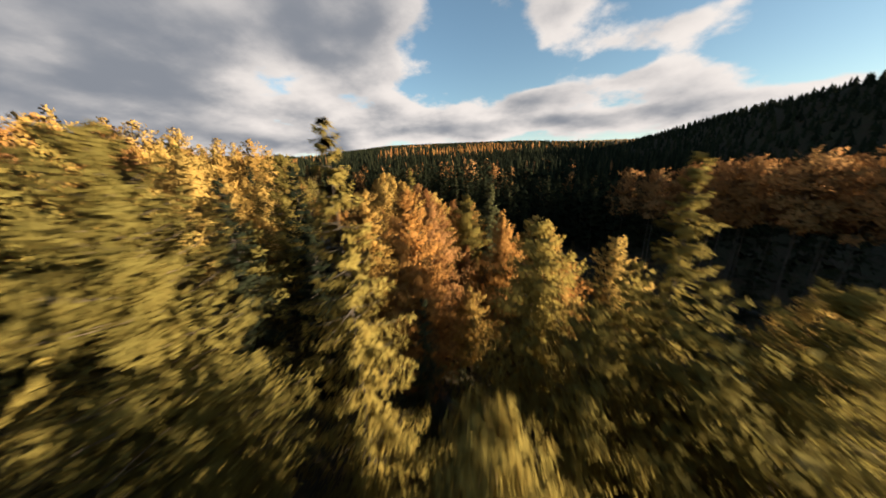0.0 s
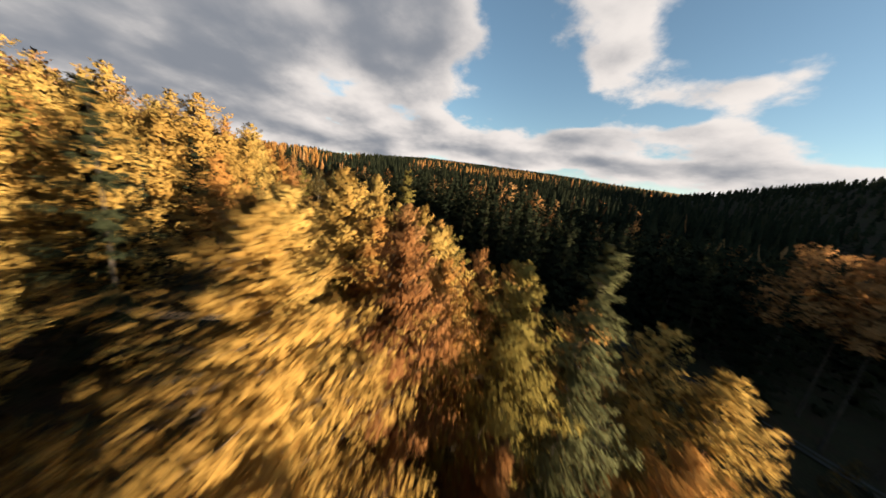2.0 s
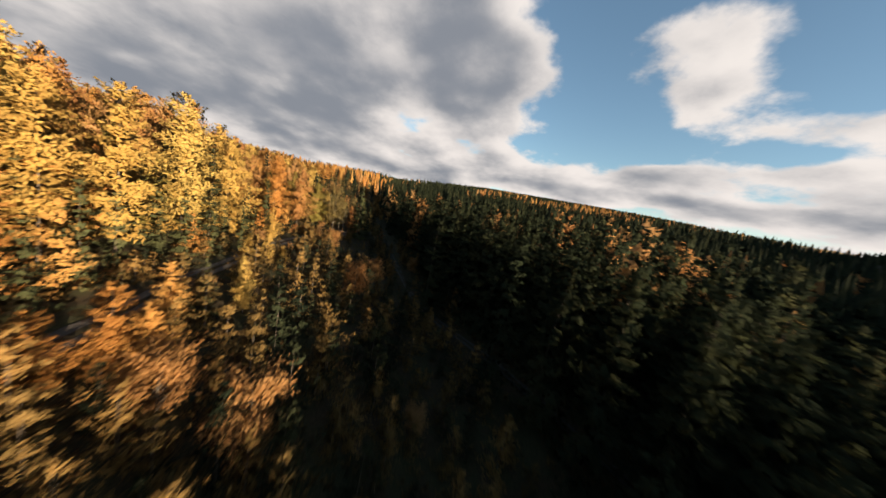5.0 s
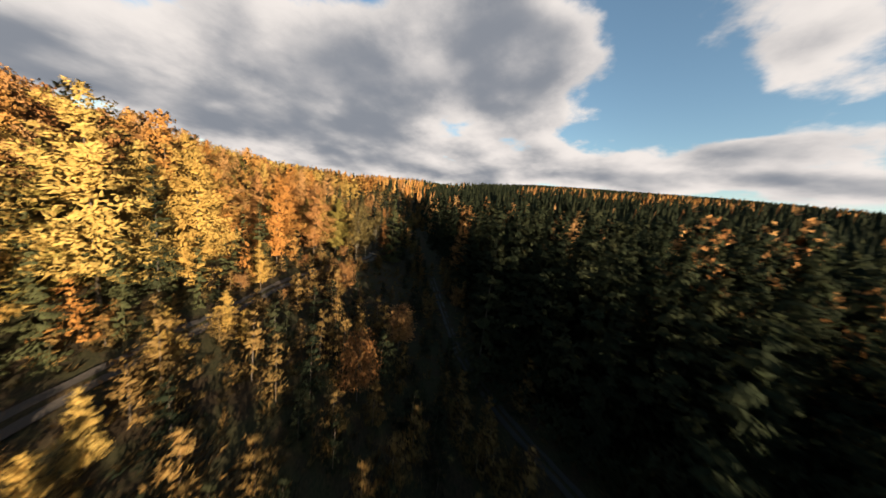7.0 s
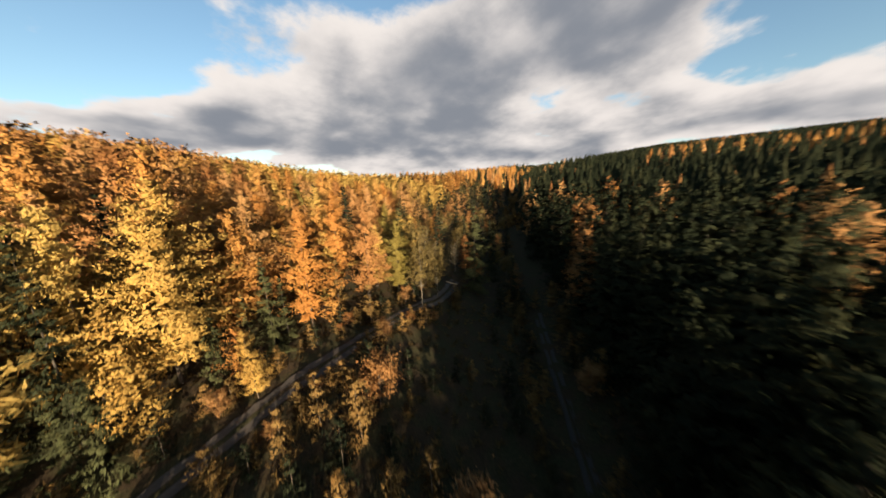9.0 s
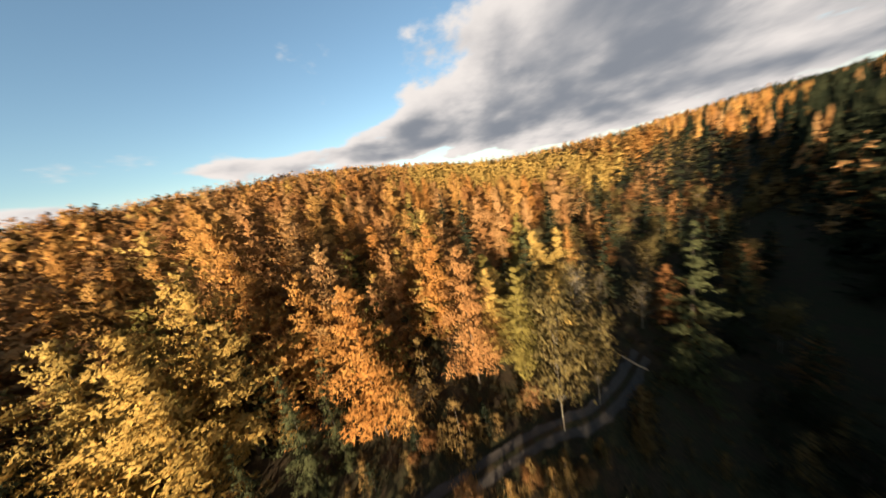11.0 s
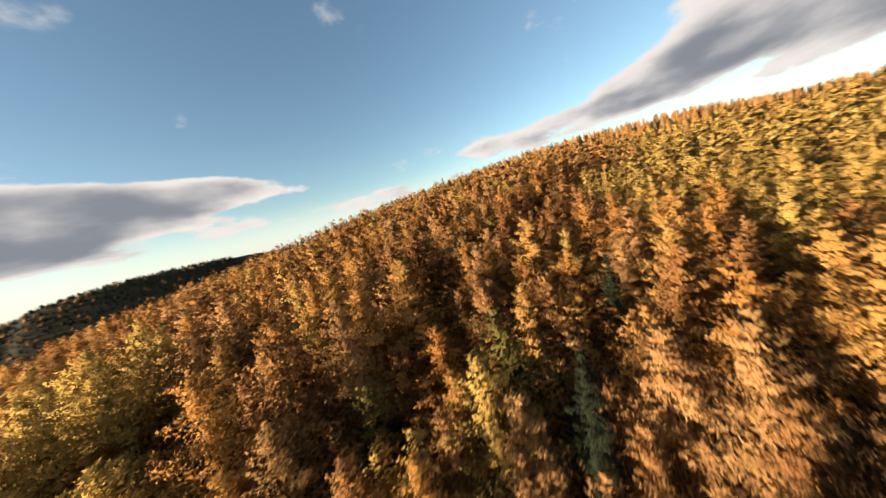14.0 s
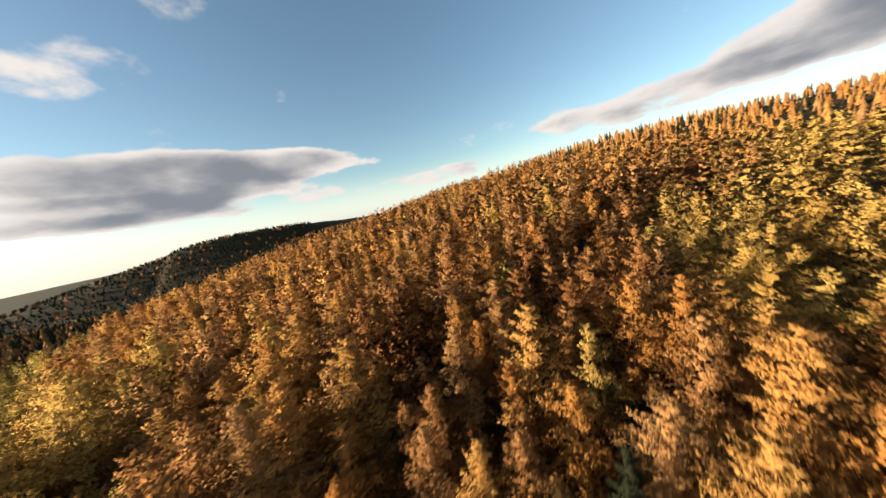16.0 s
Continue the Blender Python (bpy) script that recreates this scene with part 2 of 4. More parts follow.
def land(x, y):
    """Height of the ground."""
    x, y = np.asarray(x, float), np.asarray(y, float)
    d = (smooth_interp(y, AXIS_Y, AXIS_X, 12) - x) * 0.8
    h = smooth_interp(y, FLOOR_Y, FLOOR_Z, 15)
    west = np.interp(d, (0, 8, 26, 32, 430, 800, 2000, 5000), (0, 1, 10, 10.5, 90, 96, 40, 0))
    east = np.interp(-d, (0, 8, 100, 300, 5000), (0, 1.5, 5, 7, 7))
    fade = np.interp(y, (-2600, -1000, -350, -50, 60, 180, 260, 400, 700, 1500), (0, 0.15, 1, 1.06, 1.0, 0.86, 0.62, 0.28, 0.12, 0.0))
    low_west = 1 - 0.5 * np.clip((-x - 230) / 500, 0, 1) * np.clip((y - 200) / 250, 0, 1)
    z = h * low_west + np.where(d > 0, np.where(d < 32, west, 10.5 + (west - 10.5) * fade), east)
    ridge = np.interp(y, (-900, -500, -150, 225, 344, 440, 520), (0, 30, 73, 71, 46, 16, 0))
    z = z + ridge * np.exp(-((x - 345) / 120.0) ** 2)
    z = z + hump(x, y, -260, -760, 240, 220, 45)
    scarp = smooth_interp(x, (-1300, -900, -546, -330, -170, 0, 130, 230, 420, 800), (0, 85, 105, 127, 140, 145, 134, 114, 72, 0), 60)
    z = z + scarp * np.exp(-((y + 1335) / 230.0) ** 2)
    z = z + 1.2 * np.sin(x * 0.045 + 1.3) * np.sin(y * 0.052) * np.clip(np.abs(d) / 80, 0, 1)
    return z


# ---- helpers for building ----
def mesh_of(name, verts, faces, mat, smooth=False):
    me = bpy.data.meshes.new(name)
    verts, faces = np.asarray(verts, np.float32), np.asarray(faces, np.int32)
    k = faces.shape[1]
    me.vertices.add(len(verts))
    me.vertices.foreach_set("co", verts.ravel())
    me.loops.add(faces.size)
    me.loops.foreach_set("vertex_index", faces.ravel())
    me.polygons.add(len(faces))
    me.polygons.foreach_set("loop_start", np.arange(0, faces.size, k, dtype=np.int32))
    if smooth:
        me.polygons.foreach_set("use_smooth", np.ones(len(faces), bool))
    me.materials.append(mat)
    me.update(calc_edges=True)
    return me


def sheet(name, xs, ys, height, mat):
    gx, gy = np.meshgrid(xs, ys)
    verts = np.stack([gx, gy, height(gx, gy)], -1).reshape(-1, 3)
    nx, ny = len(xs), len(ys)
    i = (np.arange(ny - 1)[:, None] * nx + np.arange(nx - 1)[None]).ravel()
    return mesh_of(name, verts, np.stack([i, i + 1, i + nx + 1, i + nx], 1), mat, True)


def spread(lo, hi, fine_lo, fine_hi, step, grow=1.07):
    """Grid lines: even in the middle, wider and wider outwards."""
    mid = list(np.arange(fine_lo, fine_hi + 0.1, step))
    up, s, v = [], step, mid[-1]
    while v < hi:
        s *= grow
        v = min(v + s, hi)
        up.append(v)
    down, s, v = [], step, mid[0]
    while v > lo:
        s *= grow
        v = max(v - s, lo)
        down.append(v)
    return np.array(down[::-1] + mid + up)


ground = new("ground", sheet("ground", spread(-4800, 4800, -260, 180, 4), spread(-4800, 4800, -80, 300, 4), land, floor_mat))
tagged(ground, "leaf-littered forest floor of a wooded valley", "ground", kind="structure")


def ribbon(name, points, width, lift, mat):
    """A path draped on the land along points of the plan."""
    p = np.array(points, float)
    t = np.linspace(0, len(p) - 1, (len(p) - 1) * 8 + 1)
    k = np.arange(len(p))
    x, y = np.interp(t, k, p[:, 0]), np.interp(t, k, p[:, 1])
    for _ in range(6):
        x[1:-1] = (x[:-2] + 2 * x[1:-1] + x[2:]) / 4
        y[1:-1] = (y[:-2] + 2 * y[1:-1] + y[2:]) / 4
    dx, dy = np.gradient(x), np.gradient(y)
    n = np.hypot(dx, dy)
    across = np.array([-0.5, -0.34, -0.13, 0.0, 0.13, 0.34, 0.5])
    dip = np.array([0.03, 0.0, 0.06, 0.12, 0.06, 0.0, 0.03])
    rng = np.random.default_rng(5)
    wob = 1 + 0.12 * rng.standard_normal((len(t), 1))
    gx = x[:, None] - dy[:, None] / n[:, None] * across * width * wob
    gy = y[:, None] + dx[:, None] / n[:, None] * across * width * wob
    gz = land(gx, gy) + lift + dip
    verts = np.stack([gx, gy, gz], -1).reshape(-1, 3)
    m = len(across)
    i = (np.arange(len(t) - 1)[:, None] * m + np.arange(m - 1)[None]).ravel()
    me = mesh_of(name, verts, np.stack([i, i + 1, i + m + 1, i + m], 1), mat, True)
    me.materials.append(floor_mat)                       # grass grows between the ruts
    me.polygons.foreach_set("material_index", np.isin(np.arange(len(i)) % (m - 1), (2, 3)).astype(np.int32))
    return new(name, me)


TRACK = ((4, 10), (-14, 42), (-36.5, 76), (-41, 84), (-50, 98), (-56, 109), (-61, 118), (-65, 125), (-69, 136), (-71.5, 145), (-72.5, 153), (-76, 160), (-80, 166))
LOWER = ((60, 40), (40, 80), (10, 108), (-8, 122), (-22, 131), (-34, 141), (-46, 156), (-62, 176))
tagged(ribbon("road", TRACK, 2.3, 0.2, gravel), "stony forest track with two worn wheel ruts", "track", kind="structure")
tagged(ribbon("road", LOWER, 1.8, 0.2, mud_path), "narrow stony path along the valley floor", "path", kind="structure")

# ---- trees ----
def unit(v):
    return v / np.maximum(np.linalg.norm(v, axis=-1, keepdims=True), 1e-6)


def conifer(seed, high, base, reach, branches, sprays, length, width, rise, droop, taper, power, ragged, fat, flat, hang):
    """A conifer's crown, bough by bough: each one a feathery plume of small sprays round its line, broad in the middle and
    rounded at the tip, with twigs that hang from it. Gives the triangle corners, the way outward at every spray, and the lines of the boughs."""
    rng = np.random.default_rng(seed)
    tiers = max(4, branches // 5)
    u = ((np.arange(branches) * tiers // branches + rng.uniform(0.0, 1.0, branches)) / tiers) ** 0.92
    turn = np.arange(branches) * 2.39996 + rng.normal(0, 0.5, branches)
    lobe = 1 + 0.14 * np.sin(turn * 2 + rng.random() * 6) + 0.12 * np.sin(turn * 3 + u * 11)
    r = reach * (np.minimum(1.0, (1 - u).clip(0) / taper) ** power * 0.95 + 0.05) * lobe * (1 + ragged * rng.normal(0, 1, branches)).clip(0.5, 1.5)
    r = np.where(u < 0.12, r * (0.62 + 3.2 * u), r)
    z0 = base + (high - base) * (u * 0.985 - 0.02)
    out = np.stack([np.cos(turn), np.sin(turn), 0 * turn], 1)
    side = np.stack([-out[:, 1], out[:, 0], 0 * turn], 1)
    rise_b = rise * (0.35 + 0.9 * u + 1.2 * u ** 6) + rng.normal(0, 0.10, branches)
    sway = rng.normal(0, 0.10, branches)

    def along(b, s):
        line = out[b] * (r[b] * s)[:, None] + side[b] * (sway[b] * r[b] * s * s)[:, None]
        line[:, 2] = z0[b] + r[b] * (rise_b[b] * s - droop * s * (1.6 - s))
        return line

    many = branches * sprays
    b = rng.choice(branches, many, p=(r + 0.9) / (r + 0.9).sum())
    s = 0.05 + 0.98 * rng.random(many) ** 0.72
    w = (fat * r[b] + 0.16) * np.minimum(1.0, 0.35 + 1.9 * s) * (1.0 - 0.62 * s ** 3)
    phi = rng.uniform(0, 2 * math.pi, many)
    far = rng.random(many) ** 0.45
    across, lift = np.cos(phi) * far, np.sin(phi) * far
    at = along(b, s) + side[b] * (across * w)[:, None]
    at[:, 2] += lift * w * flat - hang * w * np.abs(across) * rng.uniform(0.3, 1.0, many)
    way = unit(along(b, np.minimum(s + 0.05, 1.06)) - along(b, s - 0.05))
    dirn = way * 0.85 + side[b] * (0.7 * across)[:, None] + rng.normal(0, 0.26, (many, 3))
    dirn[:, 2] += 0.45 * lift + 0.20 - hang * 0.95
    dirn = unit(dirn)
    size = length * rng.uniform(0.55, 1.35, many) * (0.55 + 0.45 * (1 - u[b]))
    # needles shade with the round of the whole crown, and a little with that of their bough
    round_way = out[b] * 0.8 + side[b] * (0.45 * across)[:, None] + rng.normal(0, 0.10, (many, 3))
    round_way[:, 2] += 0.22 + 0.6 * u[b] ** 4 + 0.42 * lift
    round_way = unit(round_way)
    lay = rng.uniform(0.55, 1.0, many) * (dirn * round_way).sum(1)      # most sprays lie along the outside of their bough, some stick out
    dirn = unit(dirn - round_way * lay[:, None] + rng.normal(0, 0.10, (many, 3)))
    wide = unit(np.cross(dirn, round_way + rng.normal(0, 0.20, (many, 3)))) * (width * rng.uniform(0.6, 1.35, many))[:, None]
    inner = np.where(s < 0.40, 1.5, 1.0)                               # hidden sprays near the trunk are broadened to block light through the crown
    wide, size = wide * inner[:, None], size * inner
    tri = np.stack([at + wide, at - wide, at + dirn * size[:, None]], 1)
    every = np.arange(branches)
    lines = np.stack([along(every, np.full(branches, q)) for q in (0.0, 0.5, 0.95)], 1)
    return tri.reshape(-1, 3), np.repeat(round_way, 3, 0), lines


def round_crown(seed, high, base, reach, branches, sprays, length, width):
    """A broad-leaved crown: forking limbs and clumps of small leaves at their ends."""
    rng = np.random.default_rng(seed)
    n = branches
    turn = np.arange(n) * 2.39996
    u = rng.random(n)
    z0 = base + (high - base) * 0.65 * u ** 1.3
    lift = rng.uniform(0.5, 1.5, n) + 0.5 * u
    d = unit(np.stack([np.cos(turn), np.sin(turn), lift], 1))
    r = reach * rng.uniform(0.7, 1.25, n)
    r = np.minimum(r, (high - z0) / d[:, 2] * rng.uniform(0.85, 1.0, n))
    start = np.stack([0 * z0, 0 * z0, z0], 1)
    pick = rng.integers(0, n, sprays)
    s = 0.3 + 0.7 * rng.random(sprays) ** 0.6
    at = start[pick] + d[pick] * (r[pick] * s)[:, None] + rng.normal(0, 0.16 * reach, (sprays, 3)) * s[:, None]
    dirn = unit(rng.normal(0, 1, (sprays, 3)) + d[pick] * 0.6)
    size = length * rng.uniform(0.6, 1.3, sprays)
    wide = unit(np.cross(dirn, rng.normal(0, 1, (sprays, 3)))) * (width * rng.uniform(0.6, 1.3, sprays))[:, None]
    tri = np.stack([at + wide, at - wide, at + dirn * size[:, None]], 1)
    lines = np.stack([start + d * (r * q)[:, None] for q in (0.0, 0.5, 1.0)], 1)
    limb_end = start[pick] + d[pick] * (r[pick] * 0.75)[:, None]
    round_way = unit(unit(at - limb_end) * 0.8 + d[pick] * 0.6)
    return tri.reshape(-1, 3), np.repeat(round_way, 3, 0), lines


def stem(seed, high, thick, lines, limb=0.035, sides=6, rings=7):
    """Trunk with its limbs as one mesh: (vertices, triangles)."""
    rng = np.random.default_rng(seed + 77)
    zs = np.linspace(-0.4, high * 0.985, rings)
    lean = np.cumsum(rng.normal(0, 0.03, (rings, 2)), 0) * high / 20
    lean[0] = 0
    rad = thick * (1 - zs / high * 0.96).clip(0.03) * np.where(np.arange(rings) == 0, 1.35, 1.0)
    a = np.arange(sides) * 2 * math.pi / sides
    ring = np.stack([np.cos(a), np.sin(a)], 1)
    v = np.concatenate([np.concatenate([ring * rad[k] + lean[k], np.full((sides, 1), zs[k])], 1) for k in range(rings)])
    i = (np.arange(rings - 1)[:, None] * sides + np.arange(sides)[None]).ravel()
    j = (np.arange(rings - 1)[:, None] * sides + (np.arange(sides)[None] + 1) % sides).ravel()
    f = np.concatenate([np.stack([i, j, j + sides], 1), np.stack([i, j + sides, i + sides], 1)])
    if lines is not None and len(lines):
        p, q, e = lines[:, 0], lines[:, 1], lines[:, 2]
        up = np.array([0, 0, 1.0])
        side = unit(np.cross(q - p, up)) * limb
        base = len(v)
        v = np.concatenate([v, np.stack([p + side, p - side, p + up * limb * 1.6, q + side * 0.6, q - side * 0.6, q + up * limb, e], 1).reshape(-1, 3)])
        k = base + 7 * np.arange(len(lines))[:, None]
        quad = [(0, 1, 4), (0, 4, 3), (1, 2, 5), (1, 5, 4), (2, 0, 3), (2, 3, 5), (3, 4, 6), (4, 5, 6), (5, 3, 6)]
        f = np.concatenate([f] + [k + np.array(c)[None] for c in quad])
    return v, f


def skirts(seed, high, base, reach, power, rings, sides, full, droop):
    """A crown seen from afar: one ragged skirt of boughs above the other, up to a pointed leader."""
    rng = np.random.default_rng(seed + 900)
    tri = []
    for k in range(rings):
        u = (k / rings) ** 0.92
        r = reach * full * ((1 - u) ** power * 0.97 + 0.03) * (0.8 if k == 0 else 1.0)
        z = base + (high - base) * u
        n = max(4, int(sides * (1 - 0.4 * u)))
        turn = (np.arange(n) + 0.5 * (k % 2)) * 2 * math.pi / n + rng.normal(0, 0.16, n)
        rr = r * np.where(np.arange(n) % 2, 1.12, 0.66) * (1 + 0.2 * rng.normal(0, 1, n)).clip(0.6, 1.4)
        zz = z - droop * rr + rng.normal(0, 0.02 * high, n) * (1 - u)
        rim = np.stack([np.cos(turn) * rr, np.sin(turn) * rr, zz], 1)
        peak = np.tile(np.array([[0, 0, min(high, z + (high - base) / rings * 1.25 + 0.35 * r)]]), (n, 1))
        tri.append(np.stack([rim, np.roll(rim, -1, 0), peak], 1))
    return np.concatenate(tri).reshape(-1, 3)


def leaf_mesh(name, tri, mat, round_way):
    """Leaves or sprays as loose triangles, each with the way that is outward in its bough."""
    me = mesh_of(name, tri, np.arange(len(tri)).reshape(-1, 3), mat)
    at = me.attributes.new("out", "FLOAT_VECTOR", "POINT")
    at.data.foreach_set("vector", np.asarray(round_way, np.float32).ravel())
    return me


# kind: high, base of crown, reach, rise, droop, share of the crown that narrows, power, ragged, fat, flat, hang
HABIT = {
    "larch": (20.0, 3.0, 4.3, 0.42, 0.10, 0.66, 0.74, 0.22, 0.22, 0.90, 0.10),
    "open": (20.0, 3.0, 4.4, 0.40, 0.10, 0.68, 0.74, 0.23, 0.22, 0.88, 0.12),
    "full": (20.0, 3.0, 4.4, 0.42, 0.10, 0.70, 0.74, 0.24, 0.21, 0.85, 0.14),
    "spruce": (22.0, 1.0, 3.6, 0.22, 0.34, 0.95, 0.80, 0.13, 0.17, 0.50, 0.55),
    "mast": (24.0, 13.5, 3.9, 0.50, 0.05, 0.60, 0.60, 0.20, 0.26, 0.70, 0.10),
    "young": (9.0, 0.2, 2.3, 0.55, 0.05, 0.85, 0.75, 0.15, 0.26, 0.70, 0.10),
}


def conifer_parts(kind, seed, branches, sprays, length, width):
    """Triangles of the crown, the way outward at their corners, and the lines of the boughs."""
    return conifer(seed, *HABIT[kind][:3], branches, sprays, length, width, *HABIT[kind][3:])


class Kind:
    """One make of tree: its meshes, from which single trees are set out."""

    def __init__(self, name, kind, seed, detail, mat, label, category, bark_of=bark, limbs=False, boughs=46):
        self.name, self.label, self.category = name, label, category
        if kind == "round":
            self.high = 15.0
            tri, round_way, lines = round_crown(seed, 15.0, 3.5, 4.6, boughs, detail[2], 0.45, 0.14)
        else:
            self.high = HABIT[kind][0]
            tri, round_way, lines = conifer_parts(kind, seed, *detail)
        v, f = stem(seed, self.high * 0.93, 0.006 * self.high + 0.02, lines if limbs else None, 0.05 if kind == "round" else 0.03)
        self.crown = leaf_mesh(name + "_crown", tri, mat, round_way)
        self.trunk = mesh_of(name + "_trunk", v, f, bark_of, True)

    def plant(self, x, y, z, high, turn, group, wide=1.0, tilt=0.0):
        top = new(self.name)
        top.empty_display_size = 0.5
        top.matrix_basis = pose(x, y, z, tilt, tilt * 0.6, turn) @ Matrix.Diagonal((high / self.high * wide, high / self.high * wide, high / self.high, 1))
        for part_name, data in (("trunk", self.trunk), ("crown", self.crown)):
            ob = new(part_name, data)
            ob.parent = top
        tagged(top, self.label, self.category, group)
        return top


L_GOLD = "tall larch tree with golden autumn needles"
L_YELL = "tall larch tree with bright yellow needles"
L_RUST = "tall larch tree with rusty orange needles"
L_SPR = "dark green spruce tree with drooping boughs"
L_YG = "young larch tree turning orange brown"
# detail: boughs, sprays on a bough, their length and half their width
HERO, MID, PLAIN = (130, 130, 0.40, 0.066), (112, 66, 0.45, 0.082), (100, 46, 0.50, 0.104)
FIR_HERO, FIR_MID = (140, 84, 0.38, 0.052), (104, 50, 0.44, 0.072)
KINDS = {}
for tone, label in (("gold", L_GOLD), ("yellow", L_YELL), ("rust", L_RUST)):
    KINDS[tone] = ([Kind("larch_tree", "full", 10 + k, HERO, leaf_mat[tone], label, "larch", limbs=True) for k in range(2)],
                   [Kind("larch_tree", "open", 20 + k, MID, leaf_mat[tone], label, "larch") for k in range(3)],
                   [Kind("larch_tree", "larch", 24 + k, PLAIN, leaf_mat[tone], label, "larch") for k in range(3)])
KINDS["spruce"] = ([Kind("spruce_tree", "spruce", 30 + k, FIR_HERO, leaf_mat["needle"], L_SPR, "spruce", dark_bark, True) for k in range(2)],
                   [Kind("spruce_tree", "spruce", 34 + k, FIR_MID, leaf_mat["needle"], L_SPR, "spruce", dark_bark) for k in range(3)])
KINDS["mast"] = ([Kind("larch_tree", "mast", 44 + k, (64, 34, 0.62, 0.10), leaf_mat["rust"], "tall larch with a bare trunk and rusty crown", "larch", dark_bark, True) for k in range(2)],) * 2
L_SIT = "tall spruce with pale grey green boughs"
KINDS["sitka"] = ([Kind("spruce_tree", "spruce", 38, FIR_HERO, leaf_mat["sitka"], L_SIT, "spruce", dark_bark, True)],
                  [Kind("spruce_tree", "spruce", 39 + k, (90, 38, 0.52, 0.085), leaf_mat["sitka"], L_SIT, "spruce", dark_bark) for k in range(2)])
L_OLI = "larch tree still olive green in autumn"
KINDS["olive"] = ([Kind("larch_tree", "full", 40, HERO, leaf_mat["olive"], L_OLI, "larch", limbs=True)],
                  [Kind("larch_tree", "larch", 41, MID, leaf_mat["olive"], L_OLI, "larch")])
KINDS["fir"] = ([Kind("fir_tree", "spruce", 42, FIR_HERO, leaf_mat["olive"], "tall fir tree with drooping olive green boughs", "fir", dark_bark, True)],) * 2
KINDS["young"] = ([Kind("young_larch", "young", 50 + k, (40, 24, 0.42, 0.075), leaf_mat["brown"], L_YG, "young larch") for k in range(3)],) * 2
KINDS["young_spruce"] = ([Kind("young_spruce", "young", 54 + k, (40, 24, 0.42, 0.075), leaf_mat["needle"], "young spruce tree with grey green needles", "young spruce") for k in range(2)],) * 2
KINDS["birch"] = ([Kind("birch_tree", "round", 60 + k, (0, 0, 3600), leaf_mat["tan"], "thin birch tree with sparse tan leaves", "birch", pale_bark, True) for k in range(2)],) * 2
KINDS["bare"] = ([Kind("birch_tree", "round", 67 + k, (0, 0, 900), leaf_mat["tan"], "nearly bare birch with pale upswept branches", "birch", pale_bark, True, 130) for k in range(2)],) * 2
KINDS["beech"] = ([Kind("beech_tree", "round", 64, (0, 0, 3600), leaf_mat["rust"], "round beech tree with red brown leaves", "beech", limbs=True)],) * 2

FLIGHT = ((0, -20), (0, 40), (-5, 70), (-19, 101), (-43, 132), (-66, 149), (-96, 157), (-125, 150))   # middle of the strip that is built finest


def off_strip(x, y):
    best = np.full(np.shape(x), 1e9)
    for (ax, ay), (bx, by) in zip(FLIGHT, FLIGHT[1:]):
        t = np.clip(((x - ax) * (bx - ax) + (y - ay) * (by - ay)) / ((bx - ax) ** 2 + (by - ay) ** 2), 0, 1)
        best = np.minimum(best, np.hypot(x - ax - t * (bx - ax), y - ay - t * (by - ay)))
    return best


def off_line(x, y, line):
    best = np.full(np.shape(x), 1e9)
    for (ax, ay), (bx, by) in zip(line, line[1:]):
        t = np.clip(((x - ax) * (bx - ax) + (y - ay) * (by - ay)) / ((bx - ax) ** 2 + (by - ay) ** 2), 0, 1)
        best = np.minimum(best, np.hypot(x - ax - t * (bx - ax), y - ay - t * (by - ay)))
    return best


def side_of(x, y):
    return (smooth_interp(np.asarray(y, float), AXIS_Y, AXIS_X, 12) - x) * 0.8


# the row of tall larches on the east bank, three deep
MASTS = tuple((47.0 + 2.6 * k + 6.0 * row + 1.3 * math.sin(7.1 * k + row), 70.0 - 5.2 * k - 1.5 * row + 1.6 * math.sin(3.7 * k + 2 * row),
               39.5 + 0.28 * min(k, 8) + 0.7 * math.sin(5.3 * k + 4 * row), "mast", 1.0 + 0.12 * math.sin(2.9 * k + row)) for row in range(3) for k in range(8))

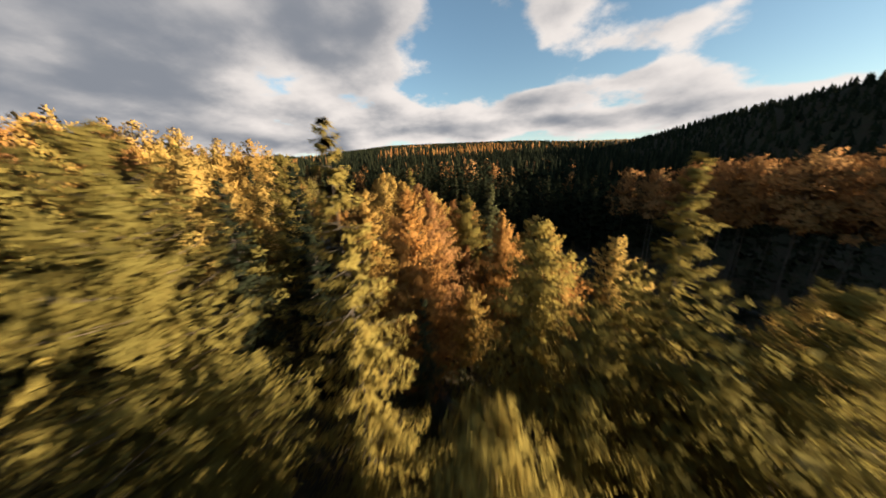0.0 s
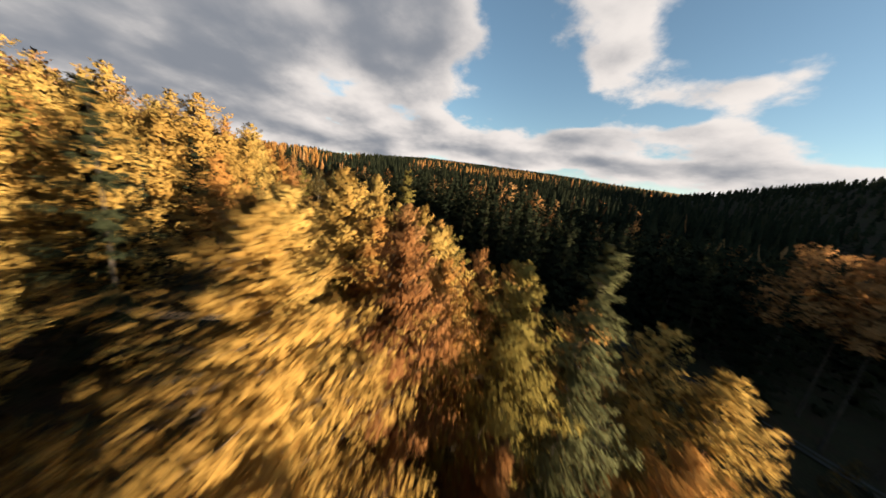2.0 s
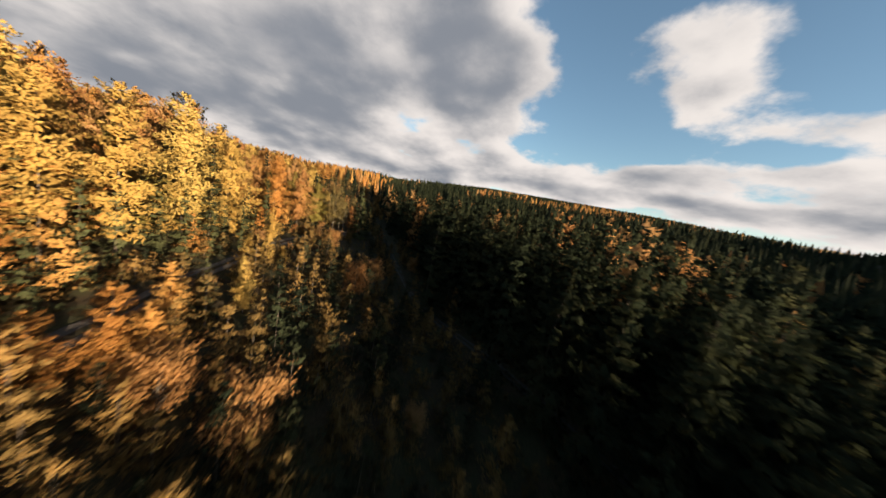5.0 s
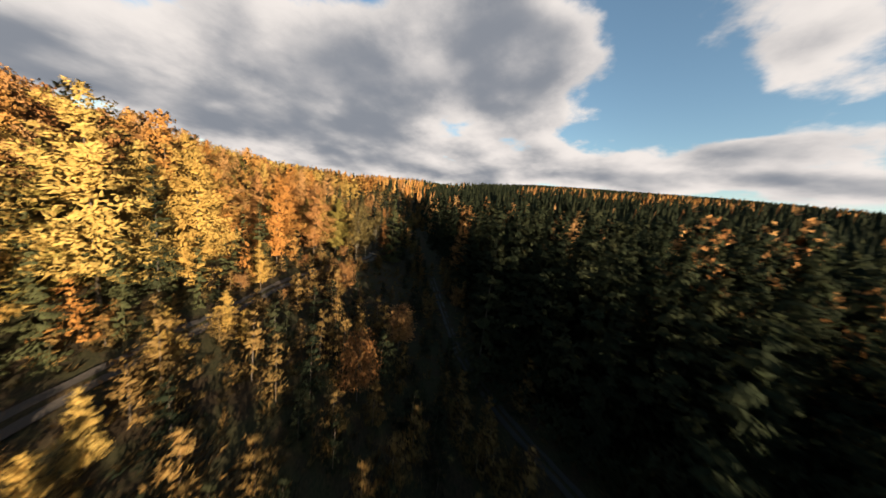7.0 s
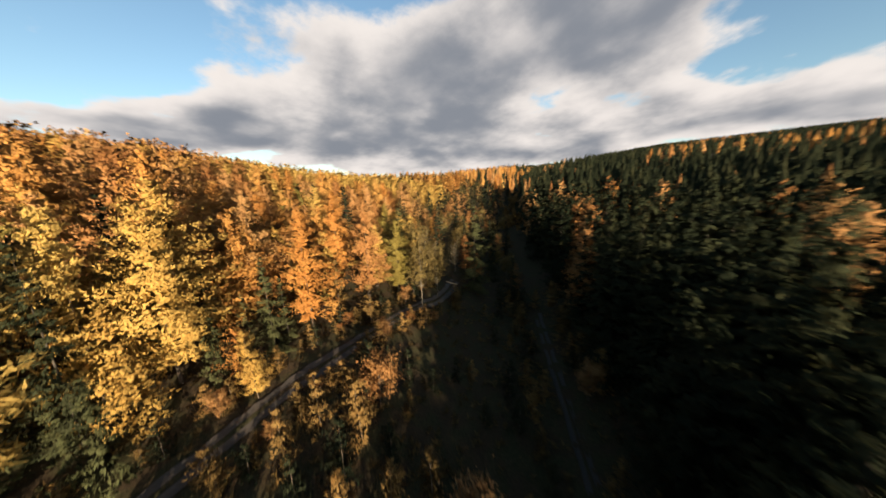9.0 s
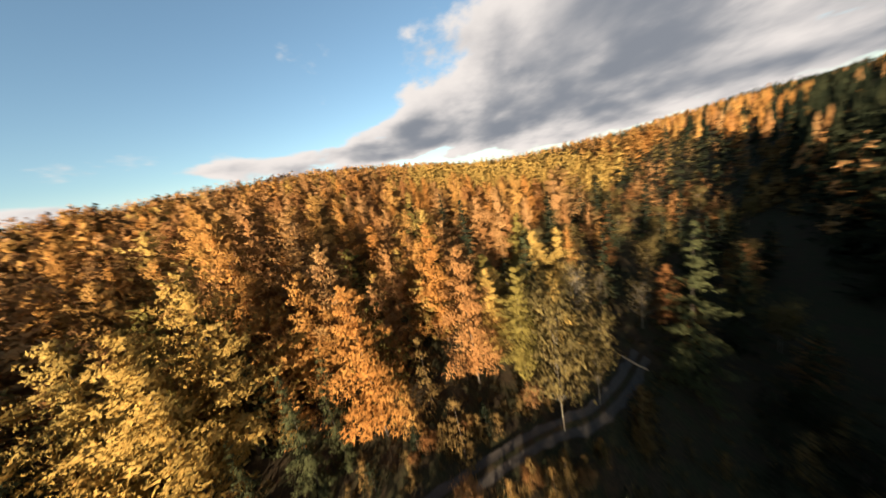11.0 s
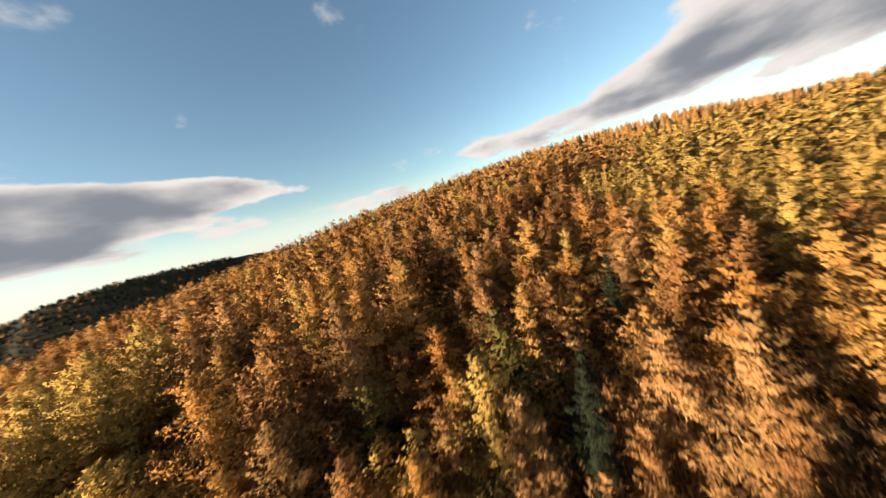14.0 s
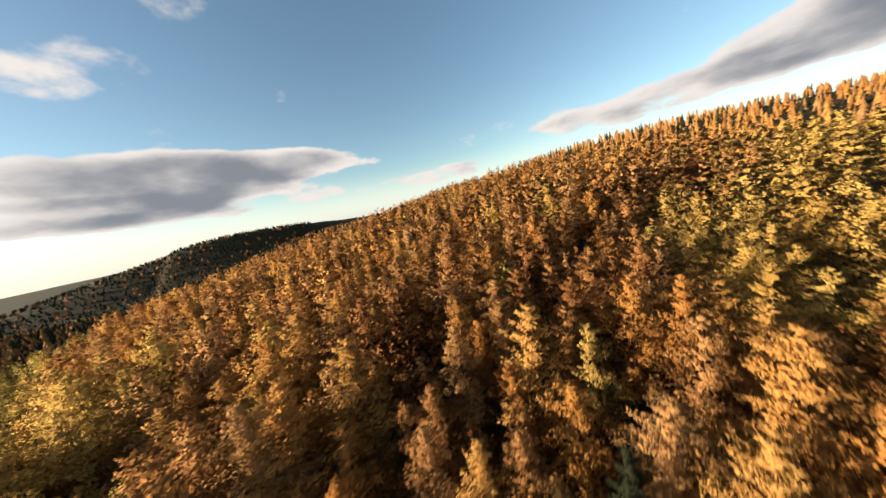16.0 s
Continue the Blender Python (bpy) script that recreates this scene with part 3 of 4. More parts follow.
# single trees that stand out: x, y, height of the tip, kind, width
STANDOUT = (
    (-4.2, 10.8, 43.0, "fir", 0.95), (-11.0, 9.0, 42.3, "olive", 1.0), (-15.0, 18.0, 41.0, "spruce", 1.0), (-10.5, 19.5, 38.5, "spruce", 0.9), (12.0, 13.0, 41.5, "fir", 1.0), (15.0, 9.0, 36.0, "olive", 1.0), (-1.5, 14.0, 33.5, "spruce", 0.9), (6.5, 10.5, 34.5, "olive", 0.9),
    (-3.4, 22.5, 39.2, "gold", 1.0), (-8.5, 30.0, 39.0, "yellow", 1.1), (-5.6, 36.5, 39.4, "yellow", 1.1), (6.8, 30.7, 35.2, "gold", 0.85), (10.8, 31.8, 31.5, "gold", 0.85), (14.6, 33.5, 27.5, "gold", 0.8), (9.6, 38.5, 32.6, "gold", 0.8),
    (7.5, 43.8, 39.6, "sitka", 1.2), (-4.9, 50.8, 38.8, "rust", 1.0), (-1.0, 48.5, 35.4, "gold", 1.0), (2.0, 55.6, 35.2, "rust", 0.8), (-9.5, 43.0, 39.5, "yellow", 1.1),
    (-7.1, 58.4, 42.3, "fir", 1.05), (-13.4, 66.7, 41.2, "yellow", 0.8), (-8.2, 66.4, 36.0, "yellow", 0.8), (-6.0, 63.2, 38.1, "yellow", 0.9), (-12.0, 54.0, 41.0, "yellow", 1.1), (-9.5, 49.0, 40.5, "yellow", 1.0),
    (-3.4, 62.6, 36.6, "gold", 0.8), (-3.0, 52.5, 37.2, "yellow", 1.1), (-2.4, 57.5, 36.6, "yellow", 1.1), (2.6, 58.0, 33.0, "yellow", 1.0), (6.4, 60.8, 32.0, "yellow", 1.0), (4.9, 54.0, 34.6, "gold", 0.9), (8.5, 57.5, 30.0, "gold", 0.9), (1.6, 54.5, 32.0, "yellow", 1.0),
    (-2.0, 20.0, 33.0, "gold", 1.1), (2.2, 24.5, 29.5, "yellow", 1.1), (-1.6, 30.0, 37.0, "rust", 1.05), (3.5, 32.5, 29.0, "gold", 1.0), (-2.9, 43.0, 38.4, "rust", 0.9), (3.2, 40.0, 29.5, "rust", 1.0), (-14.0, 26.0, 42.0, "spruce", 1.0), (-18.0, 31.0, 43.0, "olive", 1.0), (-10.5, 67.8, 37.6, "yellow", 1.1), (-14.5, 62.0, 40.0, "yellow", 1.1), (-17.0, 68.0, 39.0, "gold", 1.0),
    *MASTS,
    (-75.7, 169.0, 43.4, "sitka", 1.25), (-83.9, 152.4, 44.4, "sitka", 1.1), (-80.5, 142.5, 45.0, "rust", 1.0),
    (-71.8, 149.3, 41.0, "birch", 0.62), (-74.0, 155.0, 36.0, "birch", 0.6), (-76.2, 130.4, 44.8, "gold", 1.2), (-71.5, 124.4, 39.6, "sitka", 1.0), (-73.8, 126.5, 36.0, "sitka", 0.9),
    (-79.4, 135.9, 35.4, "young", 1.0), (-72.0, 138.5, 32.2, "young", 1.1), (-57.5, 125.6, 30.4, "young", 1.1), (-55.6, 122.1, 29.7, "young", 1.0),
    (-54.2, 134.1, 25.2, "young", 1.0), (-48.5, 116.1, 28.2, "young_spruce", 1.0), (-46.2, 116.5, 27.0, "young", 0.9), (-65.0, 121.4, 33.3, "yellow", 0.9),
    (-42.8, 99.6, 29.3, "yellow", 0.9), (-40.9, 94.3, 31.0, "sitka", 1.0), (-34.7, 84.8, 31.1, "gold", 1.1), (-28.6, 79.6, 28.4, "young", 1.3), (-28.0, 82.6, 27.6, "young", 1.3), (-24.9, 79.4, 26.8, "young", 1.2), (-25.4, 83.0, 26.2, "young", 1.3), (-22.6, 81.2, 25.4, "young_spruce", 1.2), (-31.1, 90.6, 28.9, "young", 1.2),
    (-53.8, 179.7, 38.4, "rust", 0.9), (9.6, 103.9, 40.4, "spruce", 1.0), (4.9, 108.8, 39.4, "spruce", 1.0), (25.4, 119.1, 43.4, "spruce", 1.0),
    (-28.3, 135.0, 41.0, "spruce", 1.0), (-40.4, 106.2, 24.6, "young", 1.0), (-55.7, 146.1, 22.3, "young", 0.9),
    (-86.0, 160.5, 38.0, "bare", 0.9), (-84.5, 170.5, 33.0, "bare", 1.0), (-88.5, 166.5, 33.5, "bare", 0.8), (-95.0, 172.0, 33.0, "young", 1.2), (-91.0, 177.0, 32.0, "young", 1.2), (-101.0, 178.0, 35.0, "rust", 1.1), (-104.0, 171.0, 38.0, "gold", 1.0), (-98.0, 165.0, 40.0, "yellow", 1.2), (-110.0, 183.0, 36.0, "gold", 1.1),
    (-90.3, 133.2, 45.3, "rust", 0.95), (-102.2, 136.0, 45.6, "gold", 1.0), (-92.5, 157.7, 41.8, "yellow", 1.2), (-98.4, 136.8, 44.4, "rust", 0.9),
)

rng = np.random.default_rng(11)


def scatter(x0, x1, y0, y1, step):
    gx, gy = np.meshgrid(np.arange(x0, x1, step), np.arange(y0, y1, step))
    gx[::2] += step / 2
    n = gx.size
    return gx.ravel() + rng.uniform(-0.36, 0.36, n) * step, gy.ravel() + rng.uniform(-0.36, 0.36, n) * step


def stand(x, y, pick, patch):
    """Which tree grows at a place, and how high: kind, height, or None for a gap."""
    d = float(side_of(x, y))
    if d < -6:                                           # the dark spruce woods of the east side
        if y < 84 and d > -22:
            return ("young", 6.0) if pick < 0.45 else (("young_spruce", 5.0) if pick < 0.8 else None)
        if y < 60 and d > -60:
            return ("rust", 11.0) if pick < 0.25 and d > -36 else ("spruce", 21.0 if y > 8 and d < -46 else 13.0)
        if y > 230 and patch > 0.56 and x < -20:
            return "gold", 18.0
        low = 37.0 - float(land(x, y)) if x > 26 and y < 150 else 24.0
        if x > 105:
            low = min(low, 12.0)
        return ("rust" if pick < 0.03 and y > 130 else "spruce"), max(10.0, min(24.0, low))
    if y > 70 and -4 < d < 27 and y < 174:                  # the young growth here is set out by itself
        return None
    if 84 < y < 140 and 3 <= d < 36.5:                      # low growth only between the brook and the track
        return ("young", 5.0) if pick < 0.3 else (("young_spruce", 5.0) if pick < 0.6 else None)
    if d < 3:
        return ("young", 8.0) if pick < 0.4 else None
    if y > 165 and d < 46:                                  # dark shady corner beyond the log
        return ("spruce", 16.0) if pick < 0.5 else (("rust", 11.0) if pick < 0.75 else ("birch", 10.0))
    if d < 44 and y > 78:                                   # mixed edge above the track
        if y < 116 and pick < 0.6:
            return ("sitka", 14.0) if pick < 0.38 else ("spruce", 13.0)
        if pick < 0.26:
            return "sitka", 15.0
        if pick < 0.36:
            return "young_spruce", 8.0
        if pick < 0.44:
            return ("birch", 12.0) if y > 128 else ("sitka", 12.0)
        if pick < 0.58:
            return "olive", 15.0
        return ("yellow", 15.0) if pick < 0.84 else ("gold", 16.5)
    if (y <= 17 or (y < 25 and x < -6)) and d < 62:                                  # olive and dark trees where the flight begins
        return ("spruce", 18.0) if pick < 0.3 else ("olive", 18.0)
    if y > 67 and d < 40 and y <= 78:
        return None
    if y <= 78 and d < 62:                                  # tall mixed band on the near slope
        if pick < 0.12:
            return "spruce", 20.0
        if pick < 0.20:
            return "olive", 19.0
        if pick < 0.25:
            return "beech", 13.0
        return ("gold", 19.0) if pick < 0.42 else ("yellow", 19.0)
    if y > 262 or d > 330:
        return ("spruce", 17.0) if patch > 0.47 else ("gold", 17.0)
    if 158 < d < 196 and y < 95 and pick < 0.22:
        return "spruce", 24.0
    if (x < -158 and y > 136 + 7 * math.sin(x * 0.07)) or (y > 168 + 4 * math.sin(x * 0.1) and x < -138):                                 # even yellow plantation
        return "yellow", 17.0
    if noise.noise(Vector((x * 0.055, y * 0.055, 8.3))) > 0.50:
        return None
    if pick < 0.045:
        return "spruce", 18.5
    if pick < 0.08:
        return "olive", 18.0
    if y > 56 and x > -83 and pick > 0.14:
        return ("yellow" if pick > (0.17 if y < 125 else 0.28) else "gold"), 19.5 + 4.0 * min(1.0, max(0.0, (125 - y) / 25))
    if y < 118 and d < 200:
        return ("gold" if pick < 0.42 else ("rust" if pick < 0.97 else "yellow")), 22.5
    if patch > 0.5:
        return ("rust", 19.0) if pick < 0.58 else ("gold", 19.5)
    return ("gold", 19.5) if pick < 0.45 else (("rust", 18.0) if pick < 0.97 else ("yellow", 18.5))


def patch_at(x, y):
    return 0.5 + 0.5 * noise.noise(Vector((x * 0.016, y * 0.016, 3.1)))


WOODS = {}                                                   # joined trees: (tone, fineness) -> rows of x, y, z, high, wide, turn, tone


def joined(tone, fine, row):
    WOODS.setdefault((tone, fine), []).append(row)


TONE_OF = {"sitka": "sitka", "mast": "rust", "fir": "olive", "gold": "gold", "yellow": "yellow", "rust": "rust", "spruce": "needle", "olive": "olive", "young": "brown", "young_spruce": "needle", "birch": "tan", "bare": "tan", "beech": "rust"}
counts = {}


def air_room(x, y, tip):
    """Height that a tree may reach under the open strip along the flight."""
    line = ((0, -20, 41), (0, 21, 39.7), (0, 46, 40.2), (-8, 75, 40.7), (-19, 101, 43.2), (-43, 132, 49.6), (-66, 149, 55.8), (-96, 157, 66.3), (-120, 153, 74))
    for (ax, ay, az), (bx, by, bz) in zip(line, line[1:]):
        t = max(0.0, min(1.0, ((x - ax) * (bx - ax) + (y - ay) * (by - ay)) / ((bx - ax) ** 2 + (by - ay) ** 2)))
        gap = math.hypot(x - ax - t * (bx - ax), y - ay - t * (by - ay))
        if gap < 6.5:
            tip = min(tip, az + t * (bz - az) - (4.5 if y < 70 else 7.5) + max(0.0, gap - 2.5))
    return tip


def grow(kind, x, y, tip, wide, level, group):
    z = float(land(x, y))
    make = KINDS[kind][min(level, len(KINDS[kind]) - 1)]
    make[counts.get(kind, 0) % len(make)].plant(x, y, z - 0.15, tip - z, (x * 37 + y * 91) % 360, group, wide, tilt=((x * 13 + y * 7) % 5 - 2) * 0.6)
    counts[kind] = counts.get(kind, 0) + 1


def plant_all():
    taken = np.array([(s[0], s[1]) for s in STANDOUT])
    for x, y, tip, kind, wide in STANDOUT:
        grow(kind, x, y, tip, wide, 0 if y < 80 else 1, "trees along the valley")
    # near woods, tree by tree
    xs, ys = scatter(-330, 190, -120, 330, 7.2)
    off = off_strip(xs, ys)
    order = np.argsort(off)
    limit = dict(gold=100, yellow=110, rust=50, spruce=170, olive=20, sitka=40, mast=60, young=240, young_spruce=190, birch=30, beech=25)
    for k in order:
        x, y = float(xs[k]), float(ys[k])
        pick, spin = rng.random(), rng.random()
        near = float(off[k])
        if off_line(x, y, TRACK) < 5.0 or off_line(x, y, LOWER) < 2.6 or np.hypot(taken[:, 0] - x, taken[:, 1] - y).min() < 3.0:
            continue
        got = stand(x, y, pick * 1.0, patch_at(x, y))
        if got is None:
            continue
        kind, high = got
        z = float(land(x, y))
        high = high * rng.uniform(0.80, 1.12)
        tip = air_room(x, y, z + high)
        high = tip - z
        if high < 4:
            continue
        if kind in ("gold", "yellow", "rust", "spruce", "olive") and high < 8:
            kind = "young"
        if near < 90 and counts.get(kind, 0) < limit[kind]:
            grow(kind, x, y, tip, rng.uniform(1.0, 1.3), 0 if (near < 6 and y < 80) or (near < 9 and 84 < y < 150) else (1 if near < 38 else 2), "trees along the valley")
        else:
            fine = 0 if (near < 85 and kind != "spruce") or near < 40 else 1
            joined(TONE_OF[kind], fine, (x, y, z, high, rng.uniform(1.0, 1.3), spin * 6.28, rng.random()))
    # young growth between the track and the brook
    xs, ys = scatter(-100, 45, 62, 178, 3.7)
    for x, y in zip(xs, ys):
        d, pick, size, wide = float(side_of(x, y)), rng.random(), rng.random(), rng.random()
        if not -4 < d < (28 if y > 84 else 34) or off_line(x, y, TRACK) < 4.6 or off_line(x, y, LOWER) < 2.0 or np.hypot(taken[:, 0] - x, taken[:, 1] - y).min() < 2.0:
            continue
        open_ground = y > 132 and d > 9
        if pick > (0.34 if open_ground else 0.96):
            continue
        kind = "young_spruce" if pick % 0.1 < 0.042 else ("beech" if pick % 0.1 > 0.096 else "young")
        high = (2.6 + 2.4 * size) if open_ground else (3.5 + 4.0 * size + (1.5 if d > 12 else 0.0))
        z = float(land(x, y))
        if counts.get(kind, 0) < limit[kind]:
            grow(kind, x, y, z + high, 1.0 + 0.35 * wide, 1, "young trees on the valley floor")
        else:
            joined(TONE_OF[kind], 1, (x, y, z, high, 1.3 + 0.3 * wide, pick * 90, rng.random()))
    # a lit fringe of small larches on the lower side of the track
    xs, ys = scatter(-60, -22, 83, 114, 3.6)
    for x, y in zip(xs, ys):
        d, pick, size = float(side_of(x, y)), rng.random(), rng.random()
        if not 29 < d < 37 or off_line(x, y, TRACK) < 3.0 or np.hypot(taken[:, 0] - x, taken[:, 1] - y).min() < 2.4 or pick > 0.8:
            continue
        kind = "yellow" if pick < 0.26 else ("gold" if pick < 0.42 else ("young_spruce" if pick < 0.54 else "young"))
        high = (5.5 + 3.5 * size) if y < 106 else (4.5 + 2.0 * size)
        grow(kind, x, y, float(land(x, y)) + high, 1.15 + 0.2 * size, 1, "small larches along the track")
    # bushes close to the verges
    for k in range(150):
        at, off, hand, pick, size = rng.uniform(1.2, 11.0), rng.uniform(2.3, 5.0), rng.choice((-1.0, 1.0)), rng.random(), rng.random()
        i = int(at)
        (ax, ay), (bx, by) = TRACK[i], TRACK[i + 1]
        long = math.hypot(bx - ax, by - ay)
        x, y = ax + (at - i) * (bx - ax) + hand * off * (by - ay) / long, ay + (at - i) * (by - ay) - hand * off * (bx - ax) / long
        if y < 74 or off_line(x, y, TRACK) < 2.2 or np.hypot(taken[:, 0] - x, taken[:, 1] - y).min() < 1.6:
            continue
        kind = "beech" if pick < 0.16 else ("young_spruce" if pick < 0.34 else "young")
        grow(kind, x, y, float(land(x, y)) + 1.6 + 2.6 * size, 1.5, 1, "bushes along the track")
    # the close edge of mixed trees above the track
    xs, ys = scatter(-110, 0, 70, 160, 4.3)
    for x, y in zip(xs, ys):
        d, pick, size, wide = float(side_of(x, y)), rng.random(), rng.random(), rng.random()
        if not 37 < d < 56 or y > 138 or off_line(x, y, TRACK) < 3.2 or np.hypot(taken[:, 0] - x, taken[:, 1] - y).min() < 2.6:
            continue
        if y < 112 and pick < 0.5:
            pick = 0.9
        kind = "yellow" if pick < 0.34 else ("olive" if pick < 0.52 else ("gold" if pick < 0.74 else "sitka"))
        z = float(land(x, y))
        joined(TONE_OF[kind], 3, (x, y, z, 6.0 + 5.0 * size + 0.3 * (d - 38), 1.0 + 0.2 * wide, pick * 90, rng.random()))
    # lower larches that close the canopy above the track
    xs, ys = scatter(-125, -20, 58, 150, 6.0)
    for x, y in zip(xs, ys):
        d, a, b, c = float(side_of(x, y)), rng.random(), rng.random(), rng.random()
        if d < 47 or d > 100 or (y < 70 and d < 62) or off_line(x, y, TRACK) < 5.0 or np.hypot(taken[:, 0] - x, taken[:, 1] - y).min() < 3.0:
            continue
        z = float(land(x, y))
        joined(("rust" if a < 0.65 else "gold") if x < -76 else ("yellow" if a < 0.66 else ("gold" if a < 0.92 else "olive")), 3, (x, y, z, air_room(x, y, z + 10.0 + 5.0 * b) - z, 1.25 + 0.25 * c, c * 50, rng.random()))
    # the dark spruce woods of the east side stand closer
    xs, ys = scatter(-150, 150, 84, 330, 4.6)
    for x, y in zip(xs, ys):
        d, near, a, b, c = float(side_of(x, y)), float(off_strip(x, y)), rng.random(), rng.random(), rng.random()
        shady = -45 < x < 25 and 112 < y < 166
        if d > (-4 if shady else -7) or near < 9 or off_line(x, y, LOWER) < 3.0:
            continue
        z = float(land(x, y))
        high = 29.0 * (0.92 + 0.14 * a) if shady else 24.5 * (0.82 + 0.27 * a)
        if x > 20 and y < 150:
            high = max(9.0, min(high, 35.0 + 3.5 * a - z))
        tip = air_room(x, y, z + high)
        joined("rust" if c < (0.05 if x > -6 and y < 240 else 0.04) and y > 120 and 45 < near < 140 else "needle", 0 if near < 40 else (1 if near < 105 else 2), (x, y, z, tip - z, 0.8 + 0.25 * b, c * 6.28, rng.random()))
    # far woods
    xs, ys = scatter(-900, 460, -1200, 1500, 11.2)
    for x, y in zip(xs, ys):
        pick, spin = rng.random(), rng.random()
        if -332 < x < 192 and -122 < y < 332:
            continue
        if y < -122 and x < -420:
            continue
        if y > 1330 + 60 * math.sin(x * 0.01) or (y < -420 and pick < 0.35):
            continue
        # unseen ridge trees at y -50 to 60 stay to shade the valley floor
        if x > 196 and (-300 < y < -50 or 60 < y < 520) or x > 390 or y < -800 or (y > 600 and abs(x - 200) > 700) or (side_of(x, y) > 520 and y < 250):
            continue
        d = float(side_of(x, y))
        p = patch_at(x * 0.4, y * 0.4)
        if y > 330 and 0.3 < p < 0.38:
            continue
        tone = "needle" if p > 0.43 or pick < 0.3 else ("gold" if pick < 0.65 else "rust")
        if d < -6 and y < 500:
            tone = "needle" if pick < 0.95 else "rust"
        if d > 0 and 330 <= y < 560:
            tone = "gold" if pick < 0.4 else ("rust" if pick < 0.58 else "needle")
        if d > 0 and y < 330:
            tone = "rust" if pick < 0.35 else ("gold" if pick < 0.75 else "needle")
        if y < -60 and x > -300:
            tone = "rust" if pick < 0.5 else ("gold" if pick < 0.62 else "needle")
        z = float(land(x, y))
        size = 12.0 if x > 196 and y < 60 else 11.0 if d > 0 and y < 330 else (13.0 if y > 650 else 17.0)
        joined(tone, 2, (x, y, z, size * rng.uniform(0.8, 1.15), rng.uniform(0.95, 1.25) * (1.5 if y < -300 or y > 650 else 1.0), spin * 6.28, rng.random()))
    # close woods on the hill beyond the valley's mouth
    for x, y in zip(*scatter(-340, 1000, -1760, -560, 19.0)):
        a, b, c = rng.random(), rng.random(), rng.random()
        z = float(land(x, y))
        if z > -70:
            joined("needle" if c < 0.8 else "rust", 2, (x, y, z - 3.0, 11.0 + 4.0 * a, 2.4 + 0.9 * b, c * 40, rng.random()))
    # close spruce woods on the hill to the east
    for x, y in zip(*scatter(196, 430, 60, 520, 7.0)):
        a, b, c = rng.random(), rng.random(), rng.random()
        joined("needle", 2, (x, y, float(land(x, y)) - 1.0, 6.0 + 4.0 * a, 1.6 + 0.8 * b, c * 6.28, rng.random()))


def far_clump():
    """A lone dark clump on the moorland skyline."""
    for k in range(60):
        a, r = k * 2.4, 5.2 * math.sqrt(k)
        x, y = 837 + r * math.cos(a), 1551 + r * math.sin(a)
        joined("needle", 2, (x, y, float(land(x, y)), 24.0 - 0.15 * r, 1.5, k * 1.3, (k * 0.37) % 1.0))


def build_woods():
    """Joins the trees that nobody could count into one mesh for each colour and fineness."""
    label = {"gold": "woods of golden autumn larches", "yellow": "plantation of bright yellow larches", "rust": "woods of rusty orange larches",
             "needle": "woods of dark green spruces", "sitka": "grey green spruces at the edge of the woods", "olive": "scattered olive green larches", "brown": "thicket of young orange brown larches", "tan": "scattered tan birches"}
    for (tone, fine), rows in WOODS.items():
        rows = np.array(rows)
        habit = "spruce" if tone in ("needle", "sitka") else "larch"
        if habit == "larch" and fine == 3:
            habit = "open"
        if tone == "brown":
            habit = "young"
        detail = ((72, 27, 0.62, 0.145), (32, 9, 1.05, 0.32), None, (64, 22, 0.62, 0.15))[fine] if habit != "spruce" else ((66, 24, 0.56, 0.105), (32, 8, 0.95, 0.24), None, (66, 24, 0.56, 0.105))[fine]
        parts = []
        shade = []
        round_way = []
        for k in range(3):
            some = rows[k::3]
            if not len(some):
                continue
            if fine != 2:
                tri, outward, _ = conifer_parts(habit, 70 + k + 10 * (fine % 3), *detail)
            else:
                tri = skirts(90 + k, HABIT[habit][0], 2.0, HABIT[habit][2], HABIT[habit][6], 5, 7, 0.95, 0.3)
                outward = tri * np.array([1.0, 1.0, 0.0]) + np.array([0.0, 0.0, 1.4])
            outward = unit(outward)
            tri = tri / HABIT[habit][0]
            c, s = np.cos(some[:, 5])[:, None], np.sin(some[:, 5])[:, None]
            hw = (some[:, 3] * some[:, 4])[:, None]
            v = np.stack([(tri[None, :, 0] * c - tri[None, :, 1] * s) * hw + some[:, 0:1],
                          (tri[None, :, 0] * s + tri[None, :, 1] * c) * hw + some[:, 1:2],
                          tri[None, :, 2] * some[:, 3:4] + some[:, 2:3] - 0.3], -1)
            parts.append(v.reshape(-1, 3))
            shade.append(np.tile(some[:, 6:7], (1, len(tri))).reshape(-1))
            way = np.stack([outward[None, :, 0] * c - outward[None, :, 1] * s, outward[None, :, 0] * s + outward[None, :, 1] * c, np.tile(outward[None, :, 2], (len(some), 1))], -1)
            round_way.append(way.reshape(-1, 3))
        v = np.concatenate(parts)
        me = leaf_mesh("woods", v, wood_mat[tone], np.concatenate(round_way))
        at = me.attributes.new("tone", "FLOAT", "POINT")
        at.data.foreach_set("value", np.concatenate(shade).astype(np.float32))
        tagged(new("woods", me), label[tone], "woods", kind="stuff")


plant_all()
far_clump()
build_woods()


